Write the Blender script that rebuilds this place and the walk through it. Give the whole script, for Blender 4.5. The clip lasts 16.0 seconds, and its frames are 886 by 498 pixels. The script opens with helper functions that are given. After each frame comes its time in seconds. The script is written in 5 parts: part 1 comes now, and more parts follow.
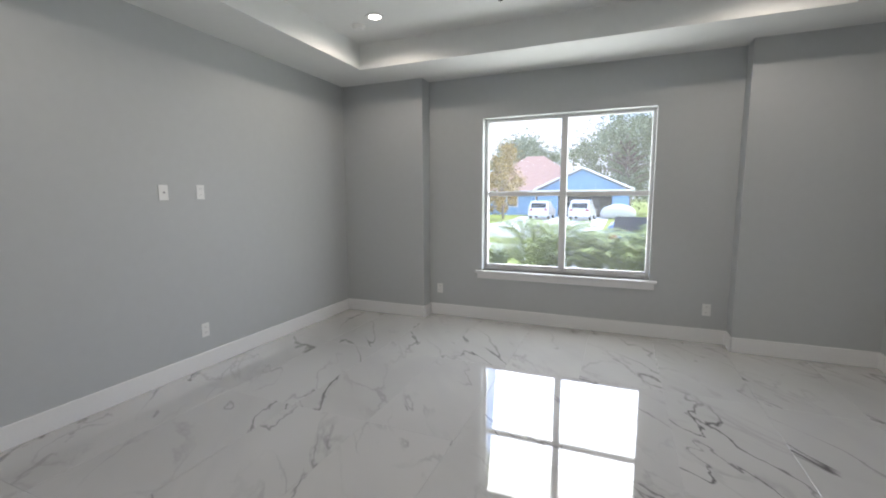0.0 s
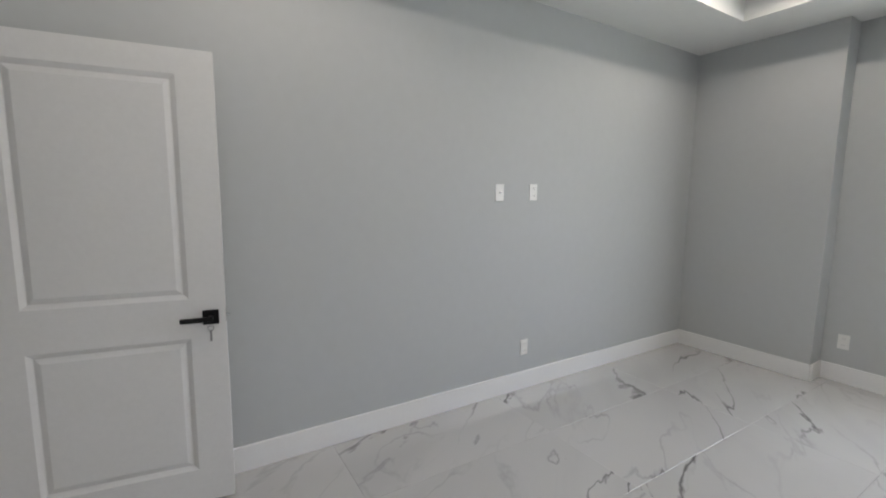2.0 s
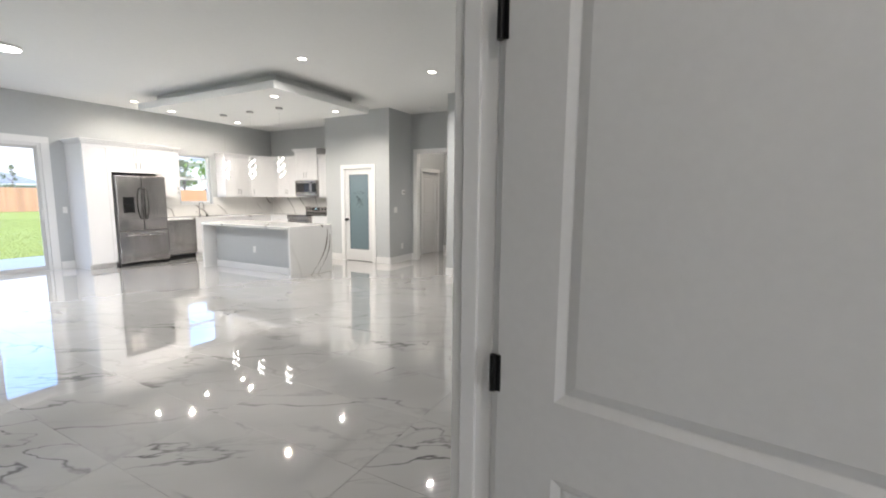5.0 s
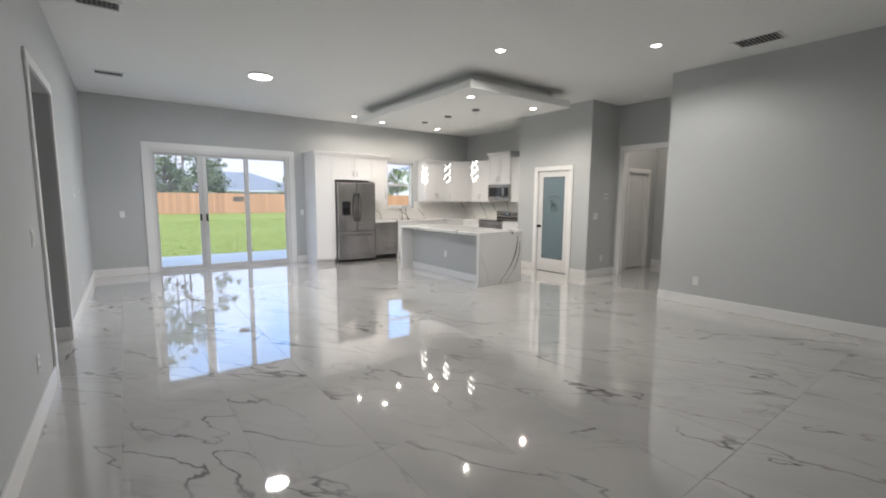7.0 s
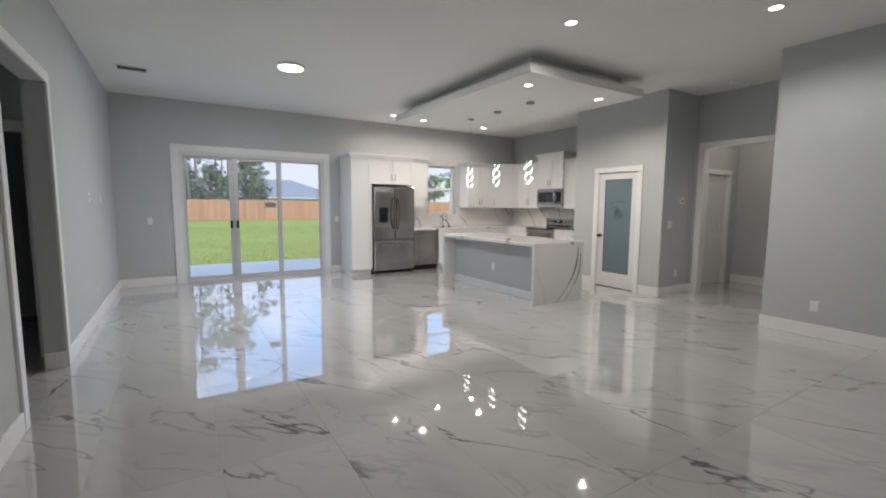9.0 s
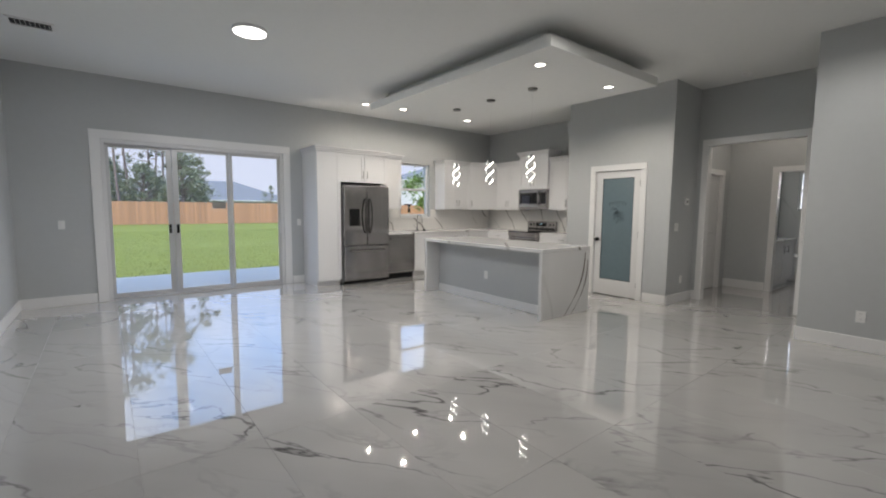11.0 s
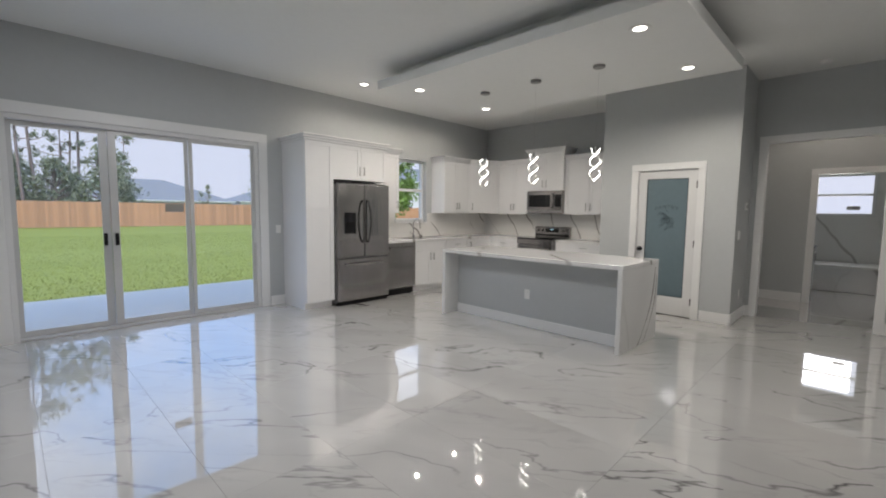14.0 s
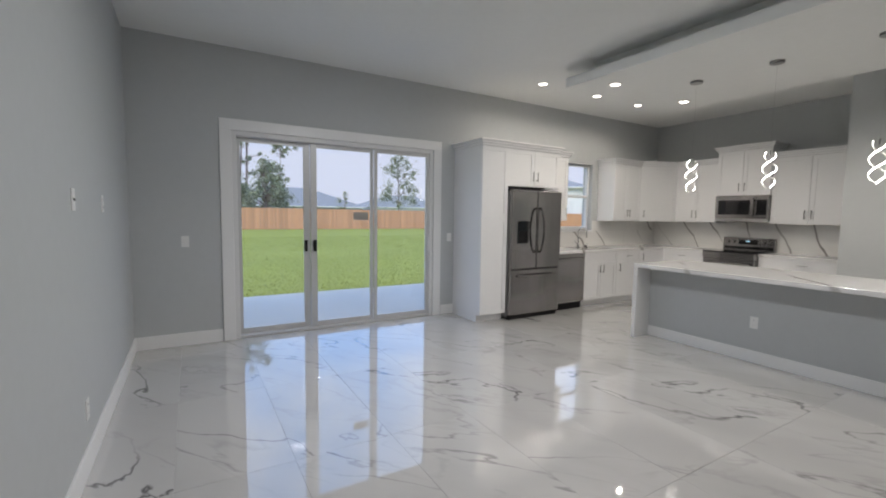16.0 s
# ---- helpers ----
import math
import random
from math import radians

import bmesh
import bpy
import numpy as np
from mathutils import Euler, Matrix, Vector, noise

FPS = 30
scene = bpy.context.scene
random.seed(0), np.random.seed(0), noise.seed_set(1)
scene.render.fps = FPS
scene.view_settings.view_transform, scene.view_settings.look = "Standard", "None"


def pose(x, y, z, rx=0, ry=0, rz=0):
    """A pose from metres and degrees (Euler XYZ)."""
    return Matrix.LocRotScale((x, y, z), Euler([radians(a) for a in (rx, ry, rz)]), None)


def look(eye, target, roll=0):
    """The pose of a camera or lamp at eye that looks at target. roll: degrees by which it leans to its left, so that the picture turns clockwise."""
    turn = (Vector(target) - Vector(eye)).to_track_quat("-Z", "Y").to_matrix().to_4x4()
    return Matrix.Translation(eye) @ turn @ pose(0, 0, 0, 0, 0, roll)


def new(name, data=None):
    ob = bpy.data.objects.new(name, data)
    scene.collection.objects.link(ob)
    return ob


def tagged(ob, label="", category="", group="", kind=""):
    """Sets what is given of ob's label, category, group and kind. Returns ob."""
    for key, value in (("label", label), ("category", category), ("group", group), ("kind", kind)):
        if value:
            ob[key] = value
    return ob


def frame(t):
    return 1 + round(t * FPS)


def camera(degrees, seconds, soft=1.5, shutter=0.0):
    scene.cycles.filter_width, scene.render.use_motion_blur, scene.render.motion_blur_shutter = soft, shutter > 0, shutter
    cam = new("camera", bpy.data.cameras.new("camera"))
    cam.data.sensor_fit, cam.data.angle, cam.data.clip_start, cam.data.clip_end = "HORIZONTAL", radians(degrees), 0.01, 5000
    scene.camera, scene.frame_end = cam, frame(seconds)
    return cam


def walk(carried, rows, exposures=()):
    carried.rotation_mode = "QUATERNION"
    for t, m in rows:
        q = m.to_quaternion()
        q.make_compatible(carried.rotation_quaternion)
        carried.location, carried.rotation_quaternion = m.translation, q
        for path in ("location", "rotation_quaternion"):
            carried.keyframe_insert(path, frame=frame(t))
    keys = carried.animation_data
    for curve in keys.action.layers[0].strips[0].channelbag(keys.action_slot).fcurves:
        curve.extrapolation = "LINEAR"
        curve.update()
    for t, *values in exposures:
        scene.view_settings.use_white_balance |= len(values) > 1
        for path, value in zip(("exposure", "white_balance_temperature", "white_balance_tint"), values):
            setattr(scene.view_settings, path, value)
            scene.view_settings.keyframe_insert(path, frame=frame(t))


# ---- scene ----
cam = camera(91.9, 16.0, soft=2.0)
METRES, EYE, TILT, LEAN, TURN = 7.7, 1.425, 0.0, 0.0, 22.4
ROWS = [
    (0.0, 0.0, 0.0, 0.0, -0.02, -6.8, 0.18),
    (0.5, -0.0204, 0.0219, 0.002, 8.34, -6.74, -0.11),
    (1.0, -0.042, 0.0424, 0.0022, 17.29, -6.82, -0.29),
    (1.5, -0.0639, 0.0627, -0.001, 26.09, -6.83, -0.4),
    (2.0, -0.0882, 0.083, 0.0026, 36.07, -7.05, -0.59),
    (2.5, -0.1147, 0.0964, 0.0016, 46.52, -7.09, -0.55),
    (3.0, -0.1468, 0.103, 0.0013, 56.52, -6.88, -0.71),
    (3.5, -0.1759, 0.1103, 0.0025, 66.8, -7.01, -0.69),
    (4.0, -0.2079, 0.1158, 0.0007, 76.94, -7.08, -0.63),
    (4.5, -0.2381, 0.1166, 0.0024, 87.01, -7.17, -0.46),
    (5.0, -0.2668, 0.1084, 0.0008, 96.11, -7.08, -0.45),
    (7.5, -0.3776, 0.059, 0.0003, 124.11, -6.49, -0.38),
    (8.0, -0.3997, 0.0406, -0.0016, 125.71, -6.25, -0.37),
    (8.5, -0.4198, 0.0172, -0.0013, 126.22, -6.0, -0.39),
    (9.0, -0.4396, -0.0069, -0.0025, 125.89, -5.79, -0.38),
    (11.5, -0.5168, -0.1652, -0.0086, 117.25, -5.22, -0.52),
    (12.0, -0.5353, -0.1971, -0.0066, 115.28, -5.17, -0.6),
    (12.5, -0.5507, -0.2302, -0.0064, 113.6, -5.16, -0.61),
    (13.0, -0.5616, -0.2666, -0.0039, 112.3, -5.16, -0.62),
    (13.5, -0.5718, -0.2992, -0.0039, 111.72, -5.13, -0.64),
    (14.0, -0.5829, -0.3337, -0.0046, 112.02, -5.0, -0.66),
    (14.5, -0.5883, -0.3677, -0.0025, 113.67, -4.88, -0.69),
    (15.0, -0.5875, -0.4005, -0.0033, 116.65, -4.77, -0.71),
    (15.5, -0.582, -0.4303, -0.0012, 121.28, -4.64, -0.73),
    (16.0, -0.5748, -0.4531, 0.0004, 127.14, -4.57, -0.8),
]
walk(cam, [(t, pose(0, 0, EYE, TILT, LEAN, TURN) @ pose(METRES * x, METRES * y, METRES * z, 90 + pitch, roll, yaw)) for t, x, y, z, yaw, pitch, roll in ROWS], exposures=[(0, 1.02), (1.5, 1.13), (2.5, 1.27), (4, 1.25), (5, 1.12), (7.5, 0.48), (9, 0.28), (12, 0.03), (16, 0.0)])

# ---- world, sun, large lights ----
world = bpy.data.worlds.new("world")
scene.world = world
world.use_nodes = True
wn, wl = world.node_tree.nodes, world.node_tree.links
wn.clear()
sky = wn.new("ShaderNodeTexSky")
sky.sky_type, sky.sun_disc = "NISHITA", False
sky.sun_elevation, sky.sun_rotation = radians(50), radians(41)
cloud = wn.new("ShaderNodeTexNoise")
cloud.inputs["Scale"].default_value, cloud.inputs["Detail"].default_value = 2.6, 6
cramp = wn.new("ShaderNodeValToRGB")
cramp.color_ramp.elements[0].position, cramp.color_ramp.elements[1].position = 0.44, 0.64
# cloud thickens to a pale bank towards the horizon
wtc, wsep, low = wn.new("ShaderNodeTexCoord"), wn.new("ShaderNodeSeparateXYZ"), wn.new("ShaderNodeMapRange")
low.inputs["From Min"].default_value, low.inputs["From Max"].default_value = 0.13, 0.29
low.inputs["To Min"].default_value, low.inputs["To Max"].default_value = 0.95, 0.0
wl.new(wtc.outputs["Generated"], wsep.inputs["Vector"])
wl.new(wtc.outputs["Generated"], cloud.inputs["Vector"])
wl.new(wsep.outputs["Z"], low.inputs["Value"])
bank = wn.new("ShaderNodeMixRGB")
bank.inputs["Color2"].default_value = (4.9, 5.15, 6.2, 1)
wl.new(low.outputs["Result"], bank.inputs["Fac"])
cmix = wn.new("ShaderNodeMixRGB")
cmix.inputs["Color2"].default_value = (9.2, 9.7, 11.0, 1)
veil = wn.new("ShaderNodeMixRGB")
veil.inputs["Fac"].default_value, veil.inputs["Color2"].default_value = 0.75, (3.3, 6.5, 13.0, 1)
bg = wn.new("ShaderNodeBackground")
bg.inputs["Strength"].default_value = 0.15
wo = wn.new("ShaderNodeOutputWorld")
wl.new(cloud.outputs["Fac"], cramp.inputs["Fac"])
wl.new(cramp.outputs["Color"], cmix.inputs["Fac"])
wl.new(sky.outputs["Color"], veil.inputs["Color1"])
wl.new(veil.outputs["Color"], cmix.inputs["Color1"])
wl.new(cmix.outputs["Color"], bank.inputs["Color1"])
wl.new(bank.outputs["Color"], bg.inputs["Color"])
wl.new(bg.outputs["Background"], wo.inputs["Surface"])


def lamp(name, kind, m, energy, colour=(1, 1, 1), **kw):
    d = bpy.data.lights.new(name, kind)
    d.energy, d.color = energy, colour
    if kind == "AREA":
        d.shape, d.size, d.size_y = kw["shape"], kw["sx"], kw["sy"]
    elif kind == "SUN":
        d.angle = kw["angle"]
    else:
        d.shadow_soft_size = kw["soft"]
        if kind == "SPOT":
            d.spot_size, d.spot_blend = kw["cone"], 0.5
    ob = new(name, d)
    ob.matrix_world = m
    return ob


SUN_DIR = Vector((math.cos(radians(50)) * 0.66, math.cos(radians(50)) * 0.75, math.sin(radians(50))))
lamp("sun", "SUN", look(SUN_DIR * 50, (0, 0, 0)), 2.6, (1, 0.96, 0.9), angle=radians(12))
# daylight entering by the openings
lamp("daylight_bedroom", "AREA", look((-0.56, 5.08, 1.5), (-0.56, 2, 0.7)), 27, (0.96, 0.98, 1), shape="RECTANGLE", sx=1.7, sy=1.7)


# ---- materials ----
def mat(name, colour, rough=0.5, metal=0.0, var=0.06, scale=6.0, bump=0.0, bscale=60.0, spec=0.5, coat=0.0, stretch=None, rvar=0.0):
    """Plain surface with variation at two scales and fine relief."""
    m = bpy.data.materials.new(name)
    m.use_nodes = True
    n, l = m.node_tree.nodes, m.node_tree.links
    b = n["Principled BSDF"]
    b.inputs["Roughness"].default_value, b.inputs["Metallic"].default_value = rough, metal
    b.inputs["Specular IOR Level"].default_value, b.inputs["Coat Weight"].default_value = spec, coat
    tc = n.new("ShaderNodeTexCoord")
    mp = n.new("ShaderNodeMapping")
    l.new(tc.outputs["Object"], mp.inputs["Vector"])
    if stretch:
        mp.inputs["Scale"].default_value = stretch
    big, fine = n.new("ShaderNodeTexNoise"), n.new("ShaderNodeTexNoise")
    big.inputs["Scale"].default_value, fine.inputs["Scale"].default_value = scale * 0.25, scale * 8
    big.inputs["Detail"].default_value = fine.inputs["Detail"].default_value = 4
    for t in (big, fine):
        l.new(mp.outputs["Vector"], t.inputs["Vector"])
    add = n.new("ShaderNodeMath")
    add.operation = "ADD"
    l.new(big.outputs["Fac"], add.inputs[0])
    l.new(fine.outputs["Fac"], add.inputs[1])
    rng = n.new("ShaderNodeMapRange")
    rng.inputs["From Min"].default_value, rng.inputs["From Max"].default_value = 0.6, 1.4
    rng.inputs["To Min"].default_value, rng.inputs["To Max"].default_value = 1 - var, 1 + var
    l.new(add.outputs[0], rng.inputs["Value"])
    mul = n.new("ShaderNodeMixRGB")
    mul.blend_type, mul.inputs["Fac"].default_value = "MULTIPLY", 1
    mul.inputs["Color1"].default_value = (*colour, 1)
    l.new(rng.outputs["Result"], mul.inputs["Color2"])
    l.new(mul.outputs["Color"], b.inputs["Base Color"])
    if rvar:
        rr = n.new("ShaderNodeMapRange")
        rr.inputs["To Min"].default_value, rr.inputs["To Max"].default_value = rough - rvar, rough + rvar
        l.new(fine.outputs["Fac"], rr.inputs["Value"])
        l.new(rr.outputs["Result"], b.inputs["Roughness"])
    if bump:
        t = n.new("ShaderNodeTexNoise")
        t.inputs["Scale"].default_value, t.inputs["Detail"].default_value = bscale, 3
        l.new(mp.outputs["Vector"], t.inputs["Vector"])
        bp = n.new("ShaderNodeBump")
        bp.inputs["Strength"].default_value, bp.inputs["Distance"].default_value = bump, 0.004
        l.new(t.outputs["Fac"], bp.inputs["Height"])
        l.new(bp.outputs["Normal"], b.inputs["Normal"])
    return m


def marble(name, base, vein, rough, size, amount=0.5, per_object=True, coat=0.0, bumpy=0.0, run=(1.0, 0.45, 1.0), width=0.011, calm=False, heading=0.0, lines=0.40):
    """White marble: thin broken dark veins over soft grey clouds."""
    m = bpy.data.materials.new(name)
    m.use_nodes = True
    n, l = m.node_tree.nodes, m.node_tree.links
    b = n["Principled BSDF"]
    b.inputs["Roughness"].default_value, b.inputs["Coat Weight"].default_value = rough, coat
    tc = n.new("ShaderNodeTexCoord")
    vec = tc.outputs["Object"]
    if per_object:
        oi = n.new("ShaderNodeObjectInfo")
        sc = n.new("ShaderNodeVectorMath")
        sc.operation = "SCALE"
        sc.inputs[0].default_value = (17.0, 31.0, 11.0)
        l.new(oi.outputs["Random"], sc.inputs["Scale"])
        ad = n.new("ShaderNodeVectorMath")
        ad.operation = "ADD"
        l.new(vec, ad.inputs[0])
        l.new(sc.outputs["Vector"], ad.inputs[1])
        vec = ad.outputs["Vector"]
    if heading:
        turned = n.new("ShaderNodeMapping")
        turned.inputs["Rotation"].default_value = (0, 0, radians(90 - heading))
        l.new(vec, turned.inputs["Vector"])
        vec = turned.outputs["Vector"]
    mp = n.new("ShaderNodeMapping")
    mp.inputs["Scale"].default_value, mp.inputs["Rotation"].default_value = run, (0.3, 0.2, radians(24))
    l.new(vec, mp.inputs["Vector"])

    def noise_tex(scale, detail, dist=0.0):
        t = n.new("ShaderNodeTexNoise")
        t.inputs["Scale"].default_value, t.inputs["Detail"].default_value, t.inputs["Distortion"].default_value = scale, detail, dist
        l.new(mp.outputs["Vector"], t.inputs["Vector"])
        return t.outputs["Fac"]

    def ridge(fac, width):
        s = n.new("ShaderNodeMath")
        s.operation = "SUBTRACT"
        s.inputs[1].default_value = 0.5
        a = n.new("ShaderNodeMath")
        a.operation = "ABSOLUTE"
        r = n.new("ShaderNodeMapRange")
        r.inputs["From Min"].default_value, r.inputs["From Max"].default_value = 0.0, width
        r.inputs["To Min"].default_value, r.inputs["To Max"].default_value = 1, 0
        l.new(fac, s.inputs[0])
        l.new(s.outputs[0], a.inputs[0])
        l.new(a.outputs[0], r.inputs["Value"])
        return r.outputs["Result"]

    def gate(fac, lo, hi):
        r = n.new("ShaderNodeMapRange")
        r.inputs["From Min"].default_value, r.inputs["From Max"].default_value = lo, hi
        l.new(fac, r.inputs["Value"])
        return r.outputs["Result"]

    def times(a, c):
        p = n.new("ShaderNodeMath")
        p.operation = "MULTIPLY"
        l.new(a, p.inputs[0])
        if isinstance(c, float):
            p.inputs[1].default_value = c
        else:
            l.new(c, p.inputs[1])
        return p.outputs[0]

    v1 = times(ridge(noise_tex(1.5 / size, 5 if not calm else 3, 0.35 if not calm else 0.25), width), gate(noise_tex(1.9 / size, 2), 0.50 - 0.1 * amount, 0.62))
    v2 = times(ridge(noise_tex(2.3 / size, 6, 0.5), 0.02), gate(noise_tex(2.7 / size, 3), 0.52 - 0.1 * amount, 0.68))
    soft = times(ridge(noise_tex(0.9 / size, 6, 0.6), 0.13), 0.10)
    bold = None
    if calm:
        w = n.new("ShaderNodeTexWave")
        m2 = n.new("ShaderNodeMapping")
        m2.inputs["Rotation"].default_value = (0, radians(-38), radians(45))
        l.new(vec, m2.inputs["Vector"])
        l.new(m2.outputs["Vector"], w.inputs["Vector"])
        for key, value in (("Scale", lines), ("Distortion", 3.4), ("Detail", 3.0), ("Detail Scale", 1.1), ("Phase Offset", 1.0)):
            w.inputs[key].default_value = value
        bold = times(gate(w.outputs["Fac"], 0.986, 0.9985), gate(noise_tex(1.1, 2), 0.40, 0.56))
    mx = None
    for k, (fac, col) in enumerate(((soft, tuple(c * 0.62 for c in vein_mid(base, vein))), (times(v2, 0.45 if not calm else 0.12), vein_mid(base, vein)), (times(v1, 0.9 if not calm else 0.15), vein)) + (((times(bold, 0.85), vein),) if bold else ())):
        mix = n.new("ShaderNodeMixRGB")
        mix.inputs["Color2"].default_value = (*col, 1)
        if mx is None:
            mix.inputs["Color1"].default_value = (*base, 1)
        else:
            l.new(mx.outputs["Color"], mix.inputs["Color1"])
        l.new(fac, mix.inputs["Fac"])
        mx = mix
    l.new(mx.outputs["Color"], b.inputs["Base Color"])
    if bumpy:
        t = n.new("ShaderNodeTexNoise")
        t.inputs["Scale"].default_value = 3.0
        l.new(vec, t.inputs["Vector"])
        bp = n.new("ShaderNodeBump")
        bp.inputs["Strength"].default_value, bp.inputs["Distance"].default_value = bumpy, 0.004
        l.new(t.outputs["Fac"], bp.inputs["Height"])
        l.new(bp.outputs["Normal"], b.inputs["Normal"])
    return m


def vein_mid(a, c):
    return tuple(0.45 * p + 0.55 * q for p, q in zip(a, c))


def glass(name, colour=(1, 1, 1), rough=0.0, haze=0.0):
    """Thin pane: mostly clear, with a glossy face."""
    m = bpy.data.materials.new(name)
    m.use_nodes = True
    n, l = m.node_tree.nodes, m.node_tree.links
    n.remove(n["Principled BSDF"])
    tr, gl, mx, fr = n.new("ShaderNodeBsdfTransparent"), n.new("ShaderNodeBsdfGlossy"), n.new("ShaderNodeMixShader"), n.new("ShaderNodeLayerWeight")
    tr.inputs["Color"].default_value = (*colour, 1)
    gl.inputs["Roughness"].default_value = rough
    fr.inputs["Blend"].default_value = 0.5
    steep, gloss = n.new("ShaderNodeMath"), n.new("ShaderNodeMath")
    steep.operation, gloss.operation = "POWER", "MULTIPLY_ADD"
    steep.inputs[1].default_value = 5
    gloss.inputs[1].default_value, gloss.inputs[2].default_value = 0.9, 0.04
    l.new(fr.outputs["Facing"], steep.inputs[0])
    l.new(steep.outputs[0], gloss.inputs[0])
    clear = tr.outputs["BSDF"]
    # translucent white mixed in, painting a pale haze over the view
    if haze:
        haze_bsdf, film = n.new("ShaderNodeBsdfTranslucent"), n.new("ShaderNodeMixShader")
        film.inputs["Fac"].default_value = haze
        l.new(clear, film.inputs[1])
        l.new(haze_bsdf.outputs["BSDF"], film.inputs[2])
        clear = film.outputs["Shader"]
    l.new(gloss.outputs[0], mx.inputs["Fac"])
    l.new(clear, mx.inputs[1])
    l.new(gl.outputs["BSDF"], mx.inputs[2])
    l.new(mx.outputs["Shader"], n["Material Output"].inputs["Surface"])
    return m


def glow(name, colour, strength):
    m = bpy.data.materials.new(name)
    m.use_nodes = True
    n, l = m.node_tree.nodes, m.node_tree.links
    n.remove(n["Principled BSDF"])
    e = n.new("ShaderNodeEmission")
    e.inputs["Color"].default_value, e.inputs["Strength"].default_value = (*colour, 1), strength
    l.new(e.outputs["Emission"], n["Material Output"].inputs["Surface"])
    return m


def random_tint(m, amount):
    """Lets alike pieces differ a little from one another."""
    n, l = m.node_tree.nodes, m.node_tree.links
    b = n["Principled BSDF"]
    src = b.inputs["Base Color"].links[0].from_socket
    oi, r, mul = n.new("ShaderNodeObjectInfo"), n.new("ShaderNodeMapRange"), n.new("ShaderNodeMixRGB")
    r.inputs["To Min"].default_value, r.inputs["To Max"].default_value = 1 - amount, 1 + amount
    mul.blend_type, mul.inputs["Fac"].default_value = "MULTIPLY", 1
    l.new(oi.outputs["Random"], r.inputs["Value"])
    l.new(src, mul.inputs["Color1"])
    l.new(r.outputs["Result"], mul.inputs["Color2"])
    l.new(mul.outputs["Color"], b.inputs["Base Color"])
    return m


def island_tint(m, amount):
    n, l = m.node_tree.nodes, m.node_tree.links
    b = n["Principled BSDF"]
    src = b.inputs["Base Color"].links[0].from_socket
    g, r, mul = n.new("ShaderNodeNewGeometry"), n.new("ShaderNodeMapRange"), n.new("ShaderNodeMixRGB")
    r.inputs["To Min"].default_value, r.inputs["To Max"].default_value = 1 - amount, 1 + amount
    mul.blend_type, mul.inputs["Fac"].default_value = "MULTIPLY", 1
    l.new(g.outputs["Random Per Island"], r.inputs["Value"])
    l.new(src, mul.inputs["Color1"])
    l.new(r.outputs["Result"], mul.inputs["Color2"])
    l.new(mul.outputs["Color"], b.inputs["Base Color"])
    return m


PAINT = mat("wall_paint", (0.496, 0.514, 0.522), 0.55, var=0.025, scale=2, bump=0.12, bscale=220, spec=0.4)
CEIL = mat("ceiling_paint", (0.78, 0.79, 0.78), 0.7, var=0.02, scale=2, bump=0.1, bscale=160)
TRIM = mat("trim_paint", (0.82, 0.82, 0.82), 0.35, var=0.02, bump=0.03, bscale=80)
DOORW = mat("door_paint", (0.74, 0.74, 0.74), 0.4, var=0.03, bump=0.04, bscale=120)
BLACK = mat("black_metal", (0.012, 0.012, 0.013), 0.4, 0.6, var=0.1)
STEEL = mat("brushed_steel", (0.37, 0.355, 0.35), 0.18, 1.0, var=0.2, scale=3, stretch=(5, 5, 0.12), rvar=0.06, bump=0.35, bscale=1.2)
CHROME = mat("chrome", (0.7, 0.7, 0.7), 0.12, 1.0, var=0.03)
NICKEL = mat("nickel", (0.30, 0.30, 0.30), 0.3, 1.0, var=0.05)
DARKGLASS = mat("black_glass", (0.01, 0.01, 0.012), 0.05, var=0.02)
PLASTIC = mat("white_plastic", (0.8, 0.8, 0.79), 0.35, var=0.02)
GREYP = mat("grey_plastic", (0.3, 0.3, 0.3), 0.45, var=0.05)
CAB = mat("cabinet_lacquer", (0.8, 0.8, 0.81), 0.22, var=0.02, bump=0.02, bscale=30)
VINYL = mat("window_vinyl", (0.75, 0.75, 0.75), 0.4, var=0.03)
LABELP = mat("label_paper", (0.30, 0.29, 0.27), 0.7, var=0.1, scale=20)
ALU = mat("aluminium", (0.6, 0.6, 0.6), 0.4, 0.3, var=0.05)
GROUT = mat("grout", (0.56, 0.555, 0.55), 0.8, var=0.08)
TILE = marble("marble_tile", (0.545, 0.537, 0.53), (0.06, 0.056, 0.06), 0.012, 0.8, 0.95, coat=1.0, bumpy=0.012, width=0.010, run=(1.0, 0.34, 1.0), heading=125)
TILE.node_tree.nodes["Principled BSDF"].inputs["Coat IOR"].default_value = 1.66
QUARTZ = marble("quartz", (0.8, 0.8, 0.8), (0.16, 0.145, 0.13), 0.1, 1.9, 0.9, run=(0.9, 0.9, 0.35), width=0.012, calm=True)
QPLAIN = marble("quartz_plain", (0.8, 0.8, 0.8), (0.16, 0.145, 0.13), 0.1, 1.9, 0.9, run=(0.9, 0.9, 0.35), width=0.012, calm=True, lines=0.02)
BATHM = marble("bath_marble", (0.74, 0.73, 0.71), (0.40, 0.38, 0.36), 0.12, 1.9, 0.9, run=(0.9, 0.9, 0.35), width=0.012, calm=True, lines=0.55)
VEIN = mat("quartz_vein", (0.21, 0.195, 0.175), 0.12, var=0.35, scale=14)
